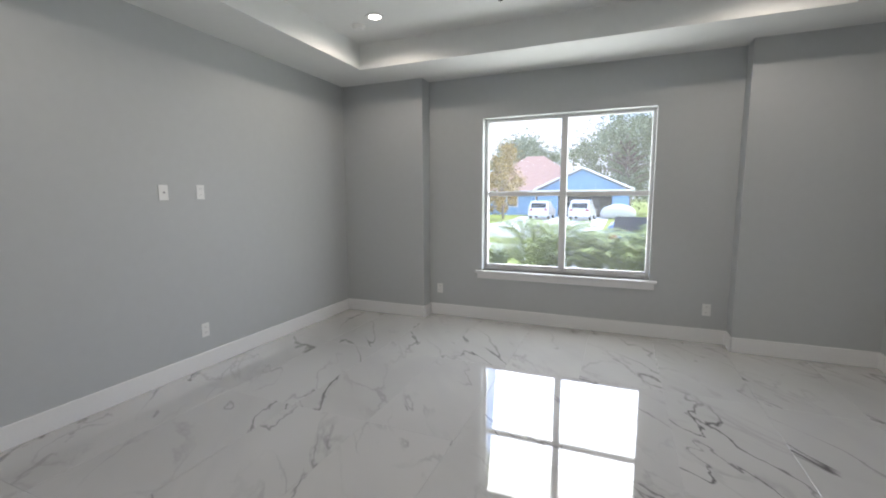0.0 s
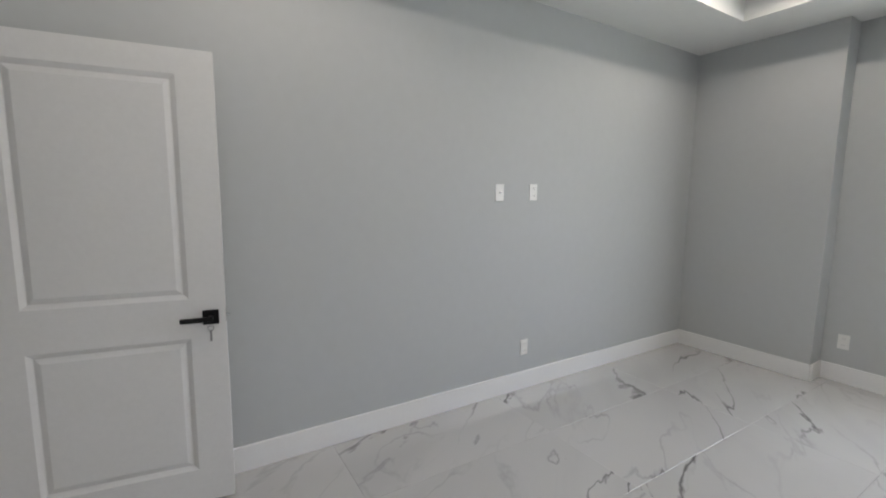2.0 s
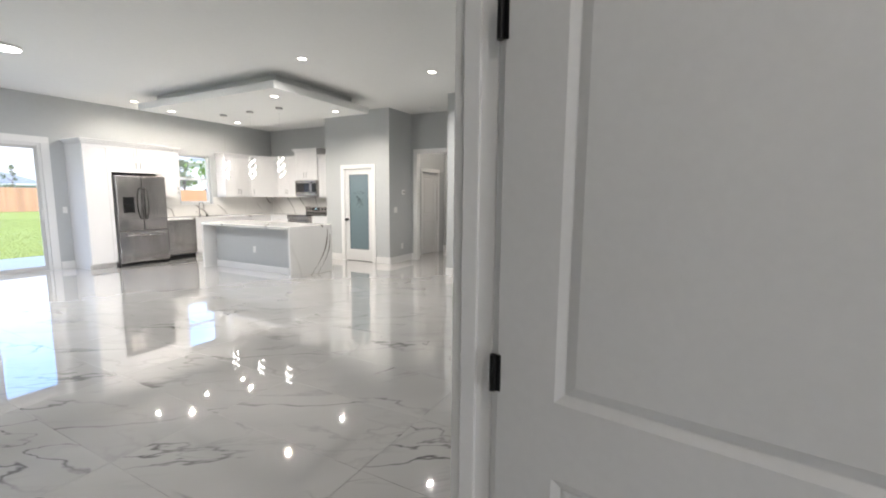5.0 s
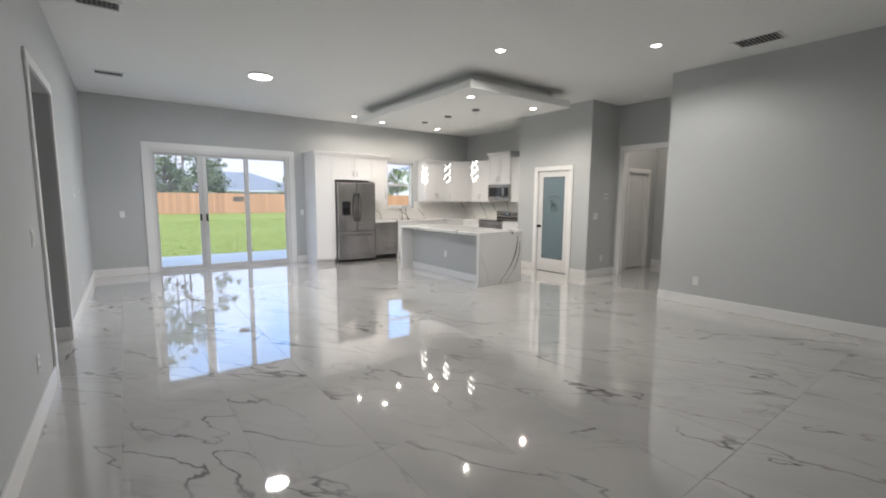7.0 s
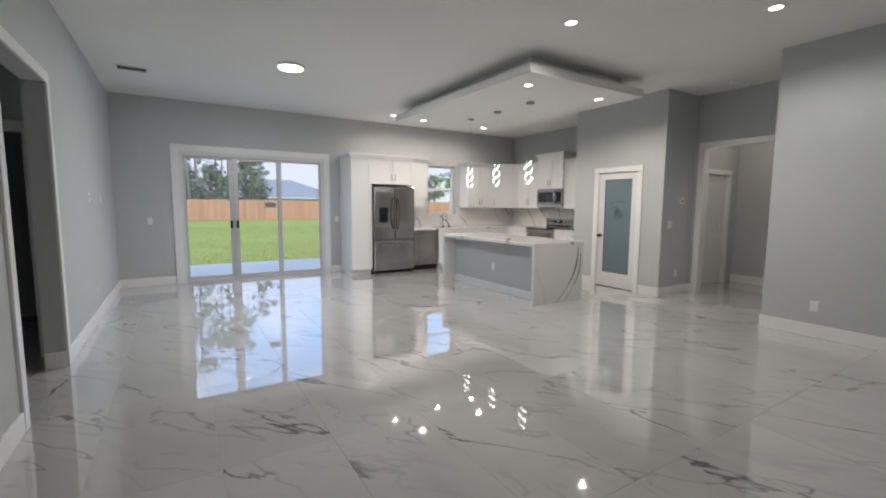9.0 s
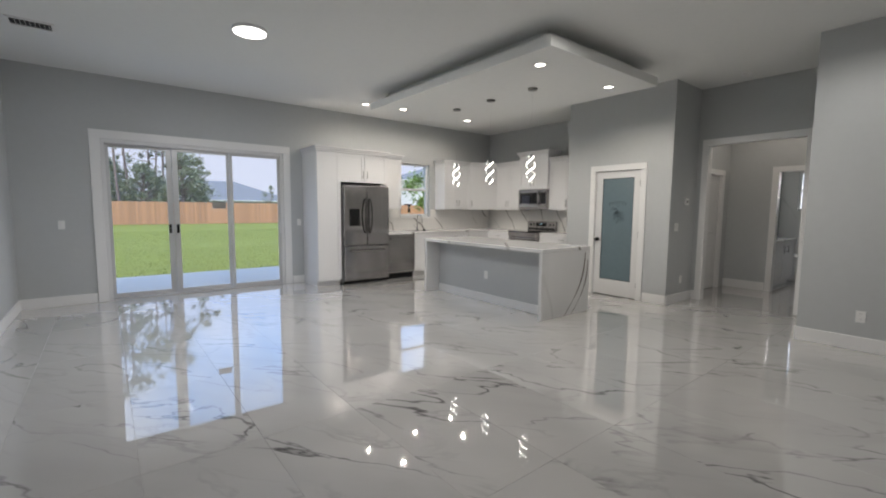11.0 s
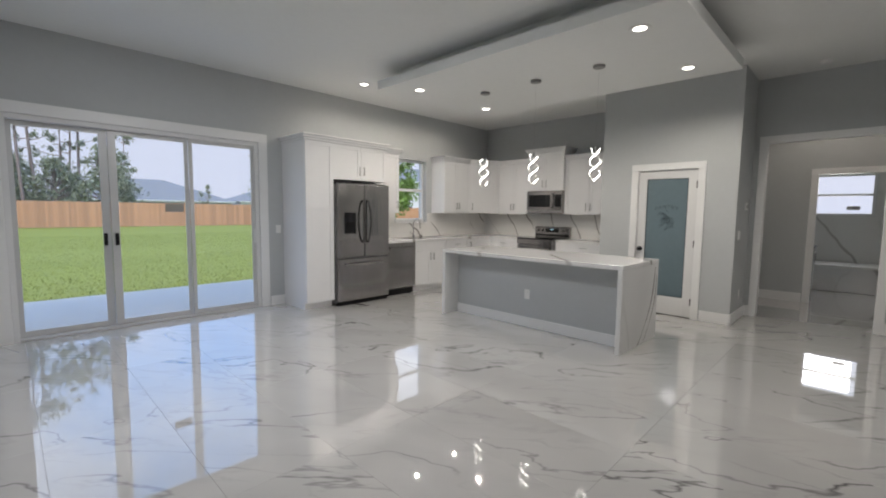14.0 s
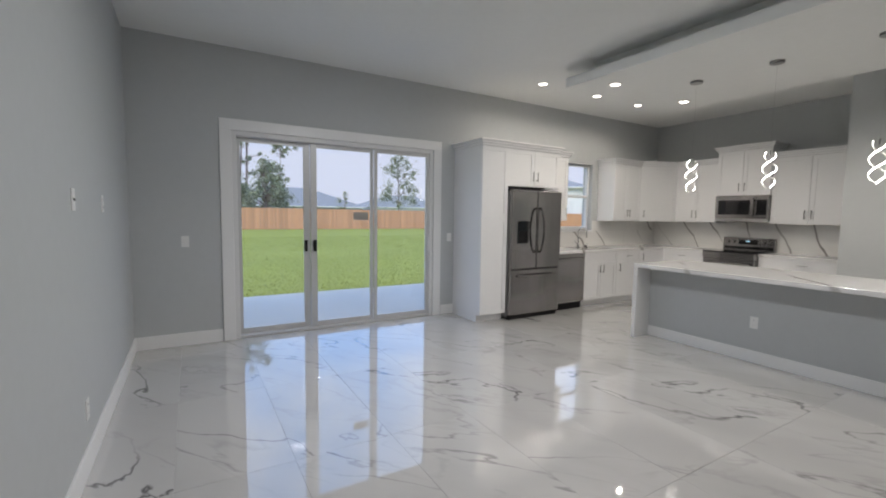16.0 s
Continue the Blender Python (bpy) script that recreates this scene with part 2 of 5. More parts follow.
SPLASH = marble("splash_marble", (0.8, 0.79, 0.77), (0.17, 0.155, 0.14), 0.1, 1.9, 0.9, run=(0.9, 0.9, 0.35), width=0.012, calm=True, lines=0.95)
PANE = glass("clear_pane")
# these two panes carry the washed-out haze of the outdoor view
HAZEPANE = glass("hazy_pane", haze=0.02)
SLIDEPANE = glass("sliding_pane", haze=0.03)
FROST = mat("frosted_glass", (0.15, 0.205, 0.232), 0.14, var=0.05, scale=2)
ETCH = mat("etched_print", (0.035, 0.06, 0.075), 0.5, var=0.05)
LED = glow("led_white", (1, 0.93, 0.82), 9)
LEDSTRIP = glow("led_strip", (1, 0.97, 0.9), 14)
HSTEEL = mat("dark_steel", (0.17, 0.165, 0.16), 0.25, 1.0, var=0.1)
LEAFB = island_tint(mat("leaf_bright", (0.17, 0.27, 0.05), 0.6, var=0.25), 0.4)
LEDDISC = glow("led_disc", (1, 0.97, 0.9), 5)
DISPLAY = glow("blue_digits", (0.5, 0.8, 1.0), 2)
GRASS = mat("lawn", (0.215, 0.25, 0.028), 0.9, var=0.14, scale=1.2, bump=0.6, bscale=30)
BLADE = island_tint(mat("grass_blade", (0.235, 0.265, 0.032), 0.7, var=0.1), 0.14)
CONC = mat("concrete", (0.52, 0.52, 0.51), 0.75, var=0.08, scale=2, bump=0.3, bscale=60)
FENCEW = random_tint(mat("fence_wood", (0.56, 0.29, 0.155), 0.8, var=0.15, scale=3, stretch=(6, 6, 0.6)), 0.16)
BARK = mat("bark", (0.27, 0.205, 0.19), 0.9, var=0.3, scale=8, bump=0.8, bscale=25)
LEAF = island_tint(mat("leaf", (0.25, 0.275, 0.18), 0.7, var=0.25), 0.45)
LEAFD = island_tint(mat("leaf_oak", (0.25, 0.28, 0.18), 0.7, var=0.25), 0.4)
LEAFY = island_tint(mat("leaf_autumn", (0.42, 0.29, 0.10), 0.7, var=0.25), 0.4)
PALM = island_tint(mat("palm_leaf", (0.24, 0.30, 0.07), 0.5, var=0.2), 0.4)
REDL = island_tint(mat("red_leaf", (0.25, 0.04, 0.05), 0.6, var=0.2), 0.4)
BLUEW = mat("blue_siding", (0.22, 0.40, 0.66), 0.7, var=0.05, bump=0.2, bscale=20)
GREYW = mat("grey_siding", (0.42, 0.44, 0.47), 0.7, var=0.05)
WHITEW = mat("white_stucco", (0.75, 0.75, 0.74), 0.8, var=0.05, bump=0.2, bscale=40)
ROOFR = mat("roof_shingle_red", (0.36, 0.21, 0.17), 0.9, var=0.2, scale=8, bump=0.6, bscale=14)
ROOFG = mat("roof_shingle_grey", (0.22, 0.23, 0.25), 0.9, var=0.2, scale=8, bump=0.6, bscale=14)
CARW = mat("car_paint_white", (0.78, 0.78, 0.78), 0.2, var=0.02, coat=0.8)
CARB = mat("car_paint_blue", (0.11, 0.17, 0.30), 0.2, var=0.05, coat=0.8)
TYRE = mat("tyre_rubber", (0.02, 0.02, 0.02), 0.8, var=0.1)
TAIL = mat("tail_lamp", (0.35, 0.02, 0.02), 0.2, var=0.05)
COVER = mat("canvas_cover", (0.55, 0.54, 0.52), 0.8, var=0.1, bump=0.5, bscale=8)


# ---- building helpers ----
def box(bm, x0, y0, z0, x1, y1, z1, bevel=0.0):
    m = Matrix.Translation(((x0 + x1) / 2, (y0 + y1) / 2, (z0 + z1) / 2)) @ Matrix.Diagonal((abs(x1 - x0), abs(y1 - y0), abs(z1 - z0), 1))
    vs = bmesh.ops.create_cube(bm, size=1, matrix=m)["verts"]
    if bevel:
        es = list({e for v in vs for e in v.link_edges})
        bmesh.ops.bevel(bm, geom=es, offset=bevel, segments=2, affect="EDGES", profile=0.5)
    return bm


def cyl(bm, p, r, h, axis="z", seg=20, r2=None, bevel=0.0):
    """A cylinder or cone whose base centre is p."""
    turn = {"z": pose(0, 0, 0), "x": pose(0, 0, 0, 0, 90, 0), "y": pose(0, 0, 0, -90, 0, 0)}[axis]
    vs = bmesh.ops.create_cone(bm, cap_ends=True, segments=seg, radius1=r, radius2=r if r2 is None else r2, depth=h,
                               matrix=Matrix.Translation(p) @ turn @ pose(0, 0, h / 2))["verts"]
    if bevel:
        es = [e for e in {e for v in vs for e in v.link_edges} if len(e.link_faces) == 2 and max(len(f.verts) for f in e.link_faces) > 4]
        bmesh.ops.bevel(bm, geom=es, offset=bevel, segments=2, affect="EDGES", profile=0.5)
    return bm


def tube(bm, pts, r, seg=8):
    """A round bar along points."""
    pts = [Vector(p) for p in pts]
    rings = []
    for i, p in enumerate(pts):
        d = (pts[min(i + 1, len(pts) - 1)] - pts[max(i - 1, 0)]).normalized()
        q = d.to_track_quat("Z", "Y")
        rr = r[i] if isinstance(r, (list, tuple)) else r
        rings.append([bm.verts.new(p + q @ Vector((rr * math.cos(a), rr * math.sin(a), 0))) for a in (2 * math.pi * k / seg for k in range(seg))])
    for a, b in zip(rings, rings[1:]):
        for k in range(seg):
            bm.faces.new((a[k], a[(k + 1) % seg], b[(k + 1) % seg], b[k]))
    bm.faces.new(rings[0][::-1])
    bm.faces.new(rings[-1])
    return bm


def prism(bm, pts, z0, z1):
    """An upright prism over a plan outline."""
    lo = [bm.verts.new((x, y, z0)) for x, y in pts]
    hi = [bm.verts.new((x, y, z1)) for x, y in pts]
    n = len(pts)
    bm.faces.new(lo[::-1])
    bm.faces.new(hi)
    for i in range(n):
        bm.faces.new((lo[i], lo[(i + 1) % n], hi[(i + 1) % n], hi[i]))
    return bm


def mesh_of(name, bm, material, smooth=False):
    bmesh.ops.recalc_face_normals(bm, faces=bm.faces)
    me = bpy.data.meshes.new(name)
    bm.to_mesh(me)
    bm.free()
    me.materials.append(material)
    if smooth:
        me.polygons.foreach_set("use_smooth", [True] * len(me.polygons))
    return me


def part(name, bm, material, parent, label="", smooth=False):
    ob = new(name, mesh_of(name, bm, material, smooth))
    ob.parent = parent
    if label:
        tagged(ob, label)
    return ob


def thing(name, label, category, m=None, group="", kind=""):
    ob = new(name)
    if m is not None:
        ob.matrix_basis = m
    return tagged(ob, label, category, group, kind)


def solid(name, bm, material, label, category, kind="structure", m=None, group="", smooth=False):
    ob = new(name, mesh_of(name, bm, material, smooth))
    if m is not None:
        ob.matrix_basis = m
    return tagged(ob, label, category, group, kind)


def B():
    return bmesh.new()


def bx(*a, bevel=0.0):
    return box(B(), *a, bevel=bevel)


# ---- the plan ----
BXL, BXR = -3.20, 2.05             # bedroom side walls
BYW, BYN = 4.56, 4.76              # bedroom window wall: piers and niche
PIER_L, PIER_R = -2.13, 1.0
BY0, GY0 = -0.385, -0.497          # wall between bedroom and great room
DX0, DX1, DH = -3.165, -2.29, 2.05  # bedroom doorway
GXL = -2.24                        # great room side wall
GYS = -10.15                       # wall of the sliding door
KX = -10.72                        # kitchen back wall
PX, PY0, PY1 = -9.48, -6.93, -5.21 # pantry front, its ends
HX, HY1 = -10.32, -3.6             # wall with the opening to the hall
RX = -8.97                         # great room far side wall
GZ, BZ, TRAY = 3.18, 2.77, 3.02    # ceilings
SLX0, SLX1, SLH = -5.68, -3.17, 2.31
KW = (-8.88, -8.13, 1.19, 2.33)
BW = (-1.47, 0.30, 0.585, 2.31)
HO = (-5.06, -3.92, 2.34)
LO = (-6.08, -4.90, 2.38)


def wall(name, axis, a, b, u0, u1, z0, z1, holes=(), label="grey-blue painted plaster wall"):
    """A wall between a and b on an axis, from u0 to u1 along, with openings (u0, u1, z0, z1)."""
    bm = B()
    us = sorted({u0, u1, *[h[0] for h in holes], *[h[1] for h in holes]})
    for p, q in zip(us, us[1:]):
        mid, z = (p + q) / 2, z0
        for h in sorted((h for h in holes if h[0] < mid < h[1]), key=lambda h: h[2]):
            if h[2] > z:
                box(bm, *((a, p, z, b, q, h[2]) if axis == "x" else (p, a, z, q, b, h[2])))
            z = h[3]
        if z < z1:
            box(bm, *((a, p, z, b, q, z1) if axis == "x" else (p, a, z, q, b, z1)))
    return solid(name, bm, PAINT, label, "wall")


TH = 0.12
TOP = 3.4
wall("wall_bedroom_west", "x", BXL - TH, BXL, GY0, BYN + 0.25, 0, TOP)
wall("wall_bedroom_east", "x", BXR, BXR + TH, GY0, BYN + 0.25, 0, TOP)
wall("wall_bedroom_window", "y", BYN, BYN + 0.25, BXL, BXR, 0, TOP, [BW])
wall("wall_bedroom_pier_a", "y", BYW, BYN, BXL, PIER_L, 0, TOP)
wall("wall_bedroom_pier_b", "y", BYW, BYN, PIER_R, BXR, 0, TOP)
wall("wall_bedroom_door", "y", GY0, BY0, BXL, BXR, 0, TOP, [(DX0 - 0.02, DX1 + 0.02, 0, DH + 0.02)])
wall("wall_great_north", "y", GY0, BY0, RX - TH, BXL - TH, 0, TOP)
wall("wall_great_east", "x", GXL, GXL + 0.14, GYS, GY0, 0, TOP, [(LO[0], LO[1], 0, LO[2])])
wall("wall_great_south", "y", GYS - 0.2, GYS, KX - TH, GXL + 0.14, 0, TOP, [(SLX0, SLX1, 0, SLH), KW])
wall("wall_kitchen_west", "x", KX - TH, KX, GYS, PY0, 0, TOP)
wall("wall_pantry_front", "x", PX - TH, PX, PY0, PY1, 0, TOP, [(-6.418, -5.632, 0, 2.003)])
wall("wall_pantry_kitchen_side", "y", PY0, PY0 + TH, KX, PX - TH, 0, TOP)
wall("wall_pantry_hall_side", "y", PY1 - TH, PY1, HX, PX - TH, 0, TOP)
wall("wall_hall_opening", "x", HX - TH, HX, PY1 - TH, HY1 + TH, 0, TOP, [(HO[0] - 0.018, HO[1] + 0.018, 0, HO[2] + 0.018)])
wall("wall_great_return", "y", HY1, HY1 + TH, HX, RX - TH, 0, TOP)
wall("wall_great_west", "x", RX - TH, RX, HY1, GY0, 0, TOP)
# hall and bathroom beyond
HFX = -12.1
wall("wall_hall_far", "x", HFX - TH, HFX, -6.6, -2.2, 0, TOP, [(-4.648, -3.832, 0, 2.048)])
wall("wall_hall_end_a", "y", -5.48, -5.36, HFX, HX - TH, 0, TOP, [(-11.768, -11.012, 0, 2.008)])
wall("wall_hall_end_b", "y", -2.2 - TH, -2.2, HFX, HX - TH, 0, TOP)
wall("wall_hall_inner_a", "x", HX - TH, HX, -6.6, PY1 - TH, 0, TOP)
wall("wall_closet_back", "y", -6.6, -6.48, HFX, HX - TH, 0, TOP)
wall("wall_hall_inner_b", "x", HX - TH, HX, HY1 + TH, -2.2, 0, TOP)
# side hall behind the opening in the east wall
wall("wall_side_hall_far", "x", -0.75, -0.63, -8.6, -4.2, 0, TOP)
wall("wall_side_hall_a", "y", -6.62, -6.5, GXL + 0.14, -0.75, 0, TOP, [(-2.008, -1.192, 0, 2.038)])
wall("wall_side_hall_b", "y", -4.32, -4.2, GXL + 0.14, -0.75, 0, TOP)
wall("wall_side_room", "y", -8.6, -8.48, GXL + 0.14, -0.75, 0, TOP)

# floor bed under the tiles, and ceilings
solid("floor", bx(-14.9, GYS - 0.2, -0.2, BXR + TH, BYN + 0.25, -0.004), GROUT, "pale grout bed under polished marble floor tiles", "floor")
solid("ceiling_great", bx(-14.9, GYS, GZ, GXL, GY0, GZ + 0.1), CEIL, "smooth white painted ceiling", "ceiling")
solid("ceiling_side_hall", bx(GXL + 0.14, -8.5, 2.7, -0.75, -4.3, 2.8), CEIL, "smooth white painted hall ceiling", "ceiling")
solid("roof_slab", bx(-14.9, GYS - 0.6, TOP, BXR + 0.6, BYN + 0.6, TOP + 0.15), CEIL, "plain roof slab closing the house", "roof")
# out-of-view eave, added only to stop sun entering the bedroom window
solid("sun_block_eave", bx(BXL - 1.5, BYN + 0.25, 2.80, BXR + 1.0, 6.5, 2.94, bevel=0.01), CEIL, "unseen eave added to keep sun off the front window", "eave")

# bedroom ceiling with a raised tray
T0, T1, TY0, TY1 = -2.60, 1.47, 0.3, 4.03
bm = B()
for a in ((BXL, BY0, T0, BYN), (T1, BY0, BXR, BYN), (T0, BY0, T1, TY0), (T0, TY1, T1, BYN)):
    box(bm, a[0], a[1], BZ, a[2], a[3], BZ + 0.09)
for s in ((T0 - 0.06, TY0 - 0.06, T0, TY1 + 0.06), (T1, TY0 - 0.06, T1 + 0.06, TY1 + 0.06), (T0, TY1, T1, TY1 + 0.06), (T0, TY0 - 0.06, T1, TY0)):
    box(bm, s[0], s[1], BZ + 0.09, s[2], s[3], TRAY)
box(bm, T0 - 0.2, TY0 - 0.2, TRAY, T1 + 0.2, TY1 + 0.2, TRAY + 0.08)
solid("ceiling_bedroom", bm, CEIL, "white tray ceiling with a raised middle", "ceiling")

# floating ceiling panel over the kitchen island
D0, D1, E0, E1 = -8.70, -6.58, -8.62, -5.10
bm = B()
box(bm, D0, E0, 2.92, D1, E1, 3.03, bevel=0.006)
box(bm, D0 + 0.22, E0 + 0.22, 3.03, D1 - 0.22, E1 - 0.22, GZ)
solid("ceiling_panel", bm, CEIL, "white floating ceiling panel hung above the kitchen island", "ceiling panel")


# ---- trim ----
def baseboards():
    """Runs of tall white baseboard: (x0, y0, x1, y1, direction of the room)."""
    h, d = 0.14, 0.016
    runs = [("x", BXL, BY0 + 0.12, BYW, 1), ("y", BYW, BXL, PIER_L, -1), ("x", PIER_L, BYW, BYN, 1), ("y", BYN, PIER_L, PIER_R, -1),
            ("x", PIER_R, BYW, BYN, -1), ("y", BYW, PIER_R, BXR, -1), ("x", BXR, BY0, BYW, -1), ("y", BY0, DX1 + 0.1, BXR, 1),
            ("x", GXL, GYS, LO[0] - 0.09, -1), ("x", GXL, LO[1] + 0.09, GY0, -1), ("y", GYS, SLX1 + 0.13, GXL, 1), ("y", GYS, -6.02, SLX0 - 0.13, 1),
            ("x", PX, PY0, -6.5, 1), ("x", PX, -5.55, PY1, 1), ("y", PY1, HX, PX, 1), ("x", HX, PY1, HO[0] - 0.09, 1), ("x", HX, HO[1] + 0.09, HY1, 1),
            ("y", HY1, HX, RX, -1), ("x", RX, HY1, GY0, 1), ("y", GY0, RX, DX0 - 0.1, -1),
            ("x", HFX, -3.75, -2.32, 1), ("x", HFX, -5.36, -4.73, 1), ("y", LO[0], GXL, GXL + 0.14, 1)]
    for axis, c, u0, u1, s in runs:
        bm = B()
        a, b = sorted((c, c + s * d))
        if axis == "x":
            box(bm, a, u0, 0, b, u1, h, bevel=0.004)
        else:
            box(bm, u0, a, 0, u1, b, h, bevel=0.004)
        solid("baseboard", bm, TRIM, "tall white painted baseboard", "baseboard")


baseboards()


def casing(name, axis, c, s, u0, u1, top, w=0.09, jamb=0.0, label="white painted door casing", w0=None):
    """Flat trim round an opening on the face c, standing out towards s, with jamb lining going back."""
    ob = thing(name, label, "door casing", kind="structure")
    d = 0.02
    w0 = w if w0 is None else w0

    def piece(n, p, q, z0, z1, e0=c, e1=c + s * d):
        a, b = sorted((e0, e1))
        part(n, bx(*((a, p, z0, b, q, z1) if axis == "x" else (p, a, z0, q, b, z1)), bevel=0.004), TRIM, ob)
    piece("side_trim", u0 - w0, u0, 0, top)
    piece("side_trim", u1, u1 + w, 0, top)
    piece("head_trim", u0 - w0, u1 + w, top, top + w)
    if jamb:
        piece("jamb", u0 - 0.018, u0, 0, top, c, c - s * jamb)
        piece("jamb", u1, u1 + 0.018, 0, top, c, c - s * jamb)
        piece("head_jamb", u0 - 0.018, u1 + 0.018, top, top + 0.018, c, c - s * jamb)
    return ob


casing("door_casing_bedroom", "y", BY0, 1, DX0, DX1, DH, jamb=BY0 - GY0, w0=0.033)
stop = thing("door_stop", "white door stop strip on the bedroom jamb", "door stop", kind="structure")
for a in ((DX0, 0, DX0 + 0.012, DH), (DX1 - 0.012, 0, DX1, DH), (DX0 + 0.012, DH - 0.012, DX1 - 0.012, DH)):
    part("stop_strip", bx(a[0], BY0 - 0.082, a[1], a[2], BY0 - 0.04, a[3], bevel=0.003), TRIM, stop)
casing("door_casing_great", "x", GXL, -1, LO[0], LO[1], LO[2])
casing("hall_casing", "x", HX, 1, HO[0], HO[1], HO[2], jamb=TH)
casing("pantry_casing", "x", PX, 1, -6.40, -5.65, 1.985, jamb=TH)
casing("bathroom_casing", "x", HFX, 1, -4.63, -3.85, 2.03, jamb=TH)
casing("closet_casing", "y", -5.36, 1, -11.75, -11.03, 1.99, jamb=TH)


# ---- doors ----
def lever(parent, x, z, y, s):
    """Black square-rose lever on the face y, standing out towards s, with a hanging key."""
    h = thing_part("door_handle", parent)
    part("rose", bx(x - 0.033, y, z - 0.033, x + 0.033, y + s * 0.012, z + 0.033, bevel=0.003), BLACK, h)
    bm = B()
    cyl(bm, (x, min(y, y + s * 0.05), z), 0.011, 0.05, "y")
    box(bm, x - 0.115, y + s * 0.042, z - 0.011, x + 0.012, y + s * 0.056, z + 0.011, bevel=0.003)
    part("lever", bm, BLACK, h)
    return h


def thing_part(name, parent, label=""):
    ob = new(name)
    ob.parent = parent
    return tagged(ob, label) if label else ob


def panel_door(name, w, h, m, label, thick=0.035, material=DOORW):
    """A two-panel moulded door: local x along the leaf, y through it, faces at y 0 and -thick."""
    ob = thing(name, label, "door", m)
    sx = 0.143 * w / 0.86
    rows = [(0.17, 0.80), (0.98, h - 0.105)]
    bm = B()
    box(bm, 0, -thick, 0.008, sx, 0, h)
    box(bm, w - sx, -thick, 0.008, w, 0, h)
    zs = [0.008, rows[0][0], rows[0][1], rows[1][0], rows[1][1], h]
    for a, b in ((zs[0], zs[1]), (zs[2], zs[3]), (zs[4], zs[5])):
        box(bm, sx, -thick, a, w - sx, 0, b)
    part("leaf_frame", bm, material, ob)
    for a, b in rows:
        bm = B()
        box(bm, sx, -thick + 0.011, a, w - sx, -0.011, b)
        e = 0.023
        for s, y in ((1, 0.0), (-1, -thick)):
            y1 = y - s * 0.011
            o = [(sx, a), (w - sx, a), (w - sx, b), (sx, b)]
            i = [(sx + 0.02, a + 0.02), (w - sx - 0.02, a + 0.02), (w - sx - 0.02, b - 0.02), (sx + 0.02, b - 0.02)]
            for k in range(4):
                bm.faces.new([bm.verts.new((p[0], yy, p[1])) for p, yy in ((o[k], y), (o[(k + 1) % 4], y), (i[(k + 1) % 4], y1 + s * 0.0005), (i[k], y1 + s * 0.0005))])
            f = [(sx + e, a + e), (w - sx - e, a + e), (w - sx - e, b - e), (sx + e, b - e)]
            g = [(sx + e + 0.022, a + e + 0.022), (w - sx - e - 0.022, a + e + 0.022), (w - sx - e - 0.022, b - e - 0.022), (sx + e + 0.022, b - e - 0.022)]
            for k in range(4):
                bm.faces.new([bm.verts.new((p[0], yy, p[1])) for p, yy in ((f[k], y1 + s * 0.0005), (f[(k + 1) % 4], y1 + s * 0.0005), (g[(k + 1) % 4], y1 + s * 0.008), (g[k], y1 + s * 0.008))])
            bm.faces.new([bm.verts.new((p[0], y1 + s * 0.008, p[1])) for p in g])
        part("door_panel", bm, material, ob)
    return ob


# the bedroom door stands open at nearly a right angle, beside the west wall
bed_door = panel_door("door_1", 0.86, 2.042, pose(-3.179, -0.357, 0, 0, 0, 81.4), "white two-panel bedroom door standing open beside the wall")
# local x runs along +y; the face towards the room is local y = -thick
for z in (0.215, 1.012, 1.815):
    bm = B()
    cyl(bm, (-0.010, -0.041, z - 0.045), 0.008, 0.09)
    box(bm, -0.010, -0.039, z - 0.045, 0.008, -0.0345, z + 0.045, bevel=0.001)
    part("hinge", bm, BLACK, bed_door, "black butt hinge")
handle = lever(bed_door, 0.80, 0.893, -0.035, -1)
bm = B()
tube(bm, [(0.80 + 0.012 * math.sin(a), -0.065, 0.848 + 0.012 * math.cos(a)) for a in np.linspace(0, 6.2, 12)], 0.0015, 5)
box(bm, 0.796, -0.067, 0.788, 0.804, -0.064, 0.839)
part("key", bm, NICKEL, handle, "small steel key hanging from the lock")
part("latch_plate", bx(0.858, -0.028, 0.863, 0.8615, -0.008, 0.923), NICKEL, bed_door)
part("latch_bolt", cyl(B(), (0.861, -0.018, 0.893), 0.008, 0.014, "x", seg=10, r2=0.005), CHROME, bed_door)

# pantry door with a frosted pane
pd = thing("door_2", "white pantry door with a large frosted blue-grey pane", "door", pose(PX - 0.055, -6.395, 0, 0, 0, 90))
PW, PH = 0.74, 1.98
part("stile", bx(0, -0.035, 0.012, 0.11, 0, PH, bevel=0.003), DOORW, pd)
part("stile", bx(PW - 0.11, -0.035, 0.012, PW, 0, PH, bevel=0.003), DOORW, pd)
part("top_rail", bx(0.11, -0.035, PH - 0.11, PW - 0.11, 0, PH), DOORW, pd)
part("bottom_rail", bx(0.11, -0.035, 0.012, PW - 0.11, 0, 0.26), DOORW, pd)
pane = part("pane", bx(0.11, -0.022, 0.26, PW - 0.11, -0.014, PH - 0.11), FROST, pd, "frosted blue-grey glass pane with an etched emblem")
bm = B()
for a in ((0.11, 0.26, 0.122, PH - 0.11), (PW - 0.122, 0.26, PW - 0.11, PH - 0.11), (0.122, 0.26, PW - 0.122, 0.272), (0.122, PH - 0.122, PW - 0.122, PH - 0.11)):
    box(bm, a[0], -0.026, a[1], a[2], -0.0225, a[3])
part("dark_border", bm, ETCH, pane)
# black strip filling the gap below the leaf
part("gap_strip", bx(0.01, -0.034, 0.002, PW - 0.01, -0.002, 0.0115), BLACK, pd)
bm = B()
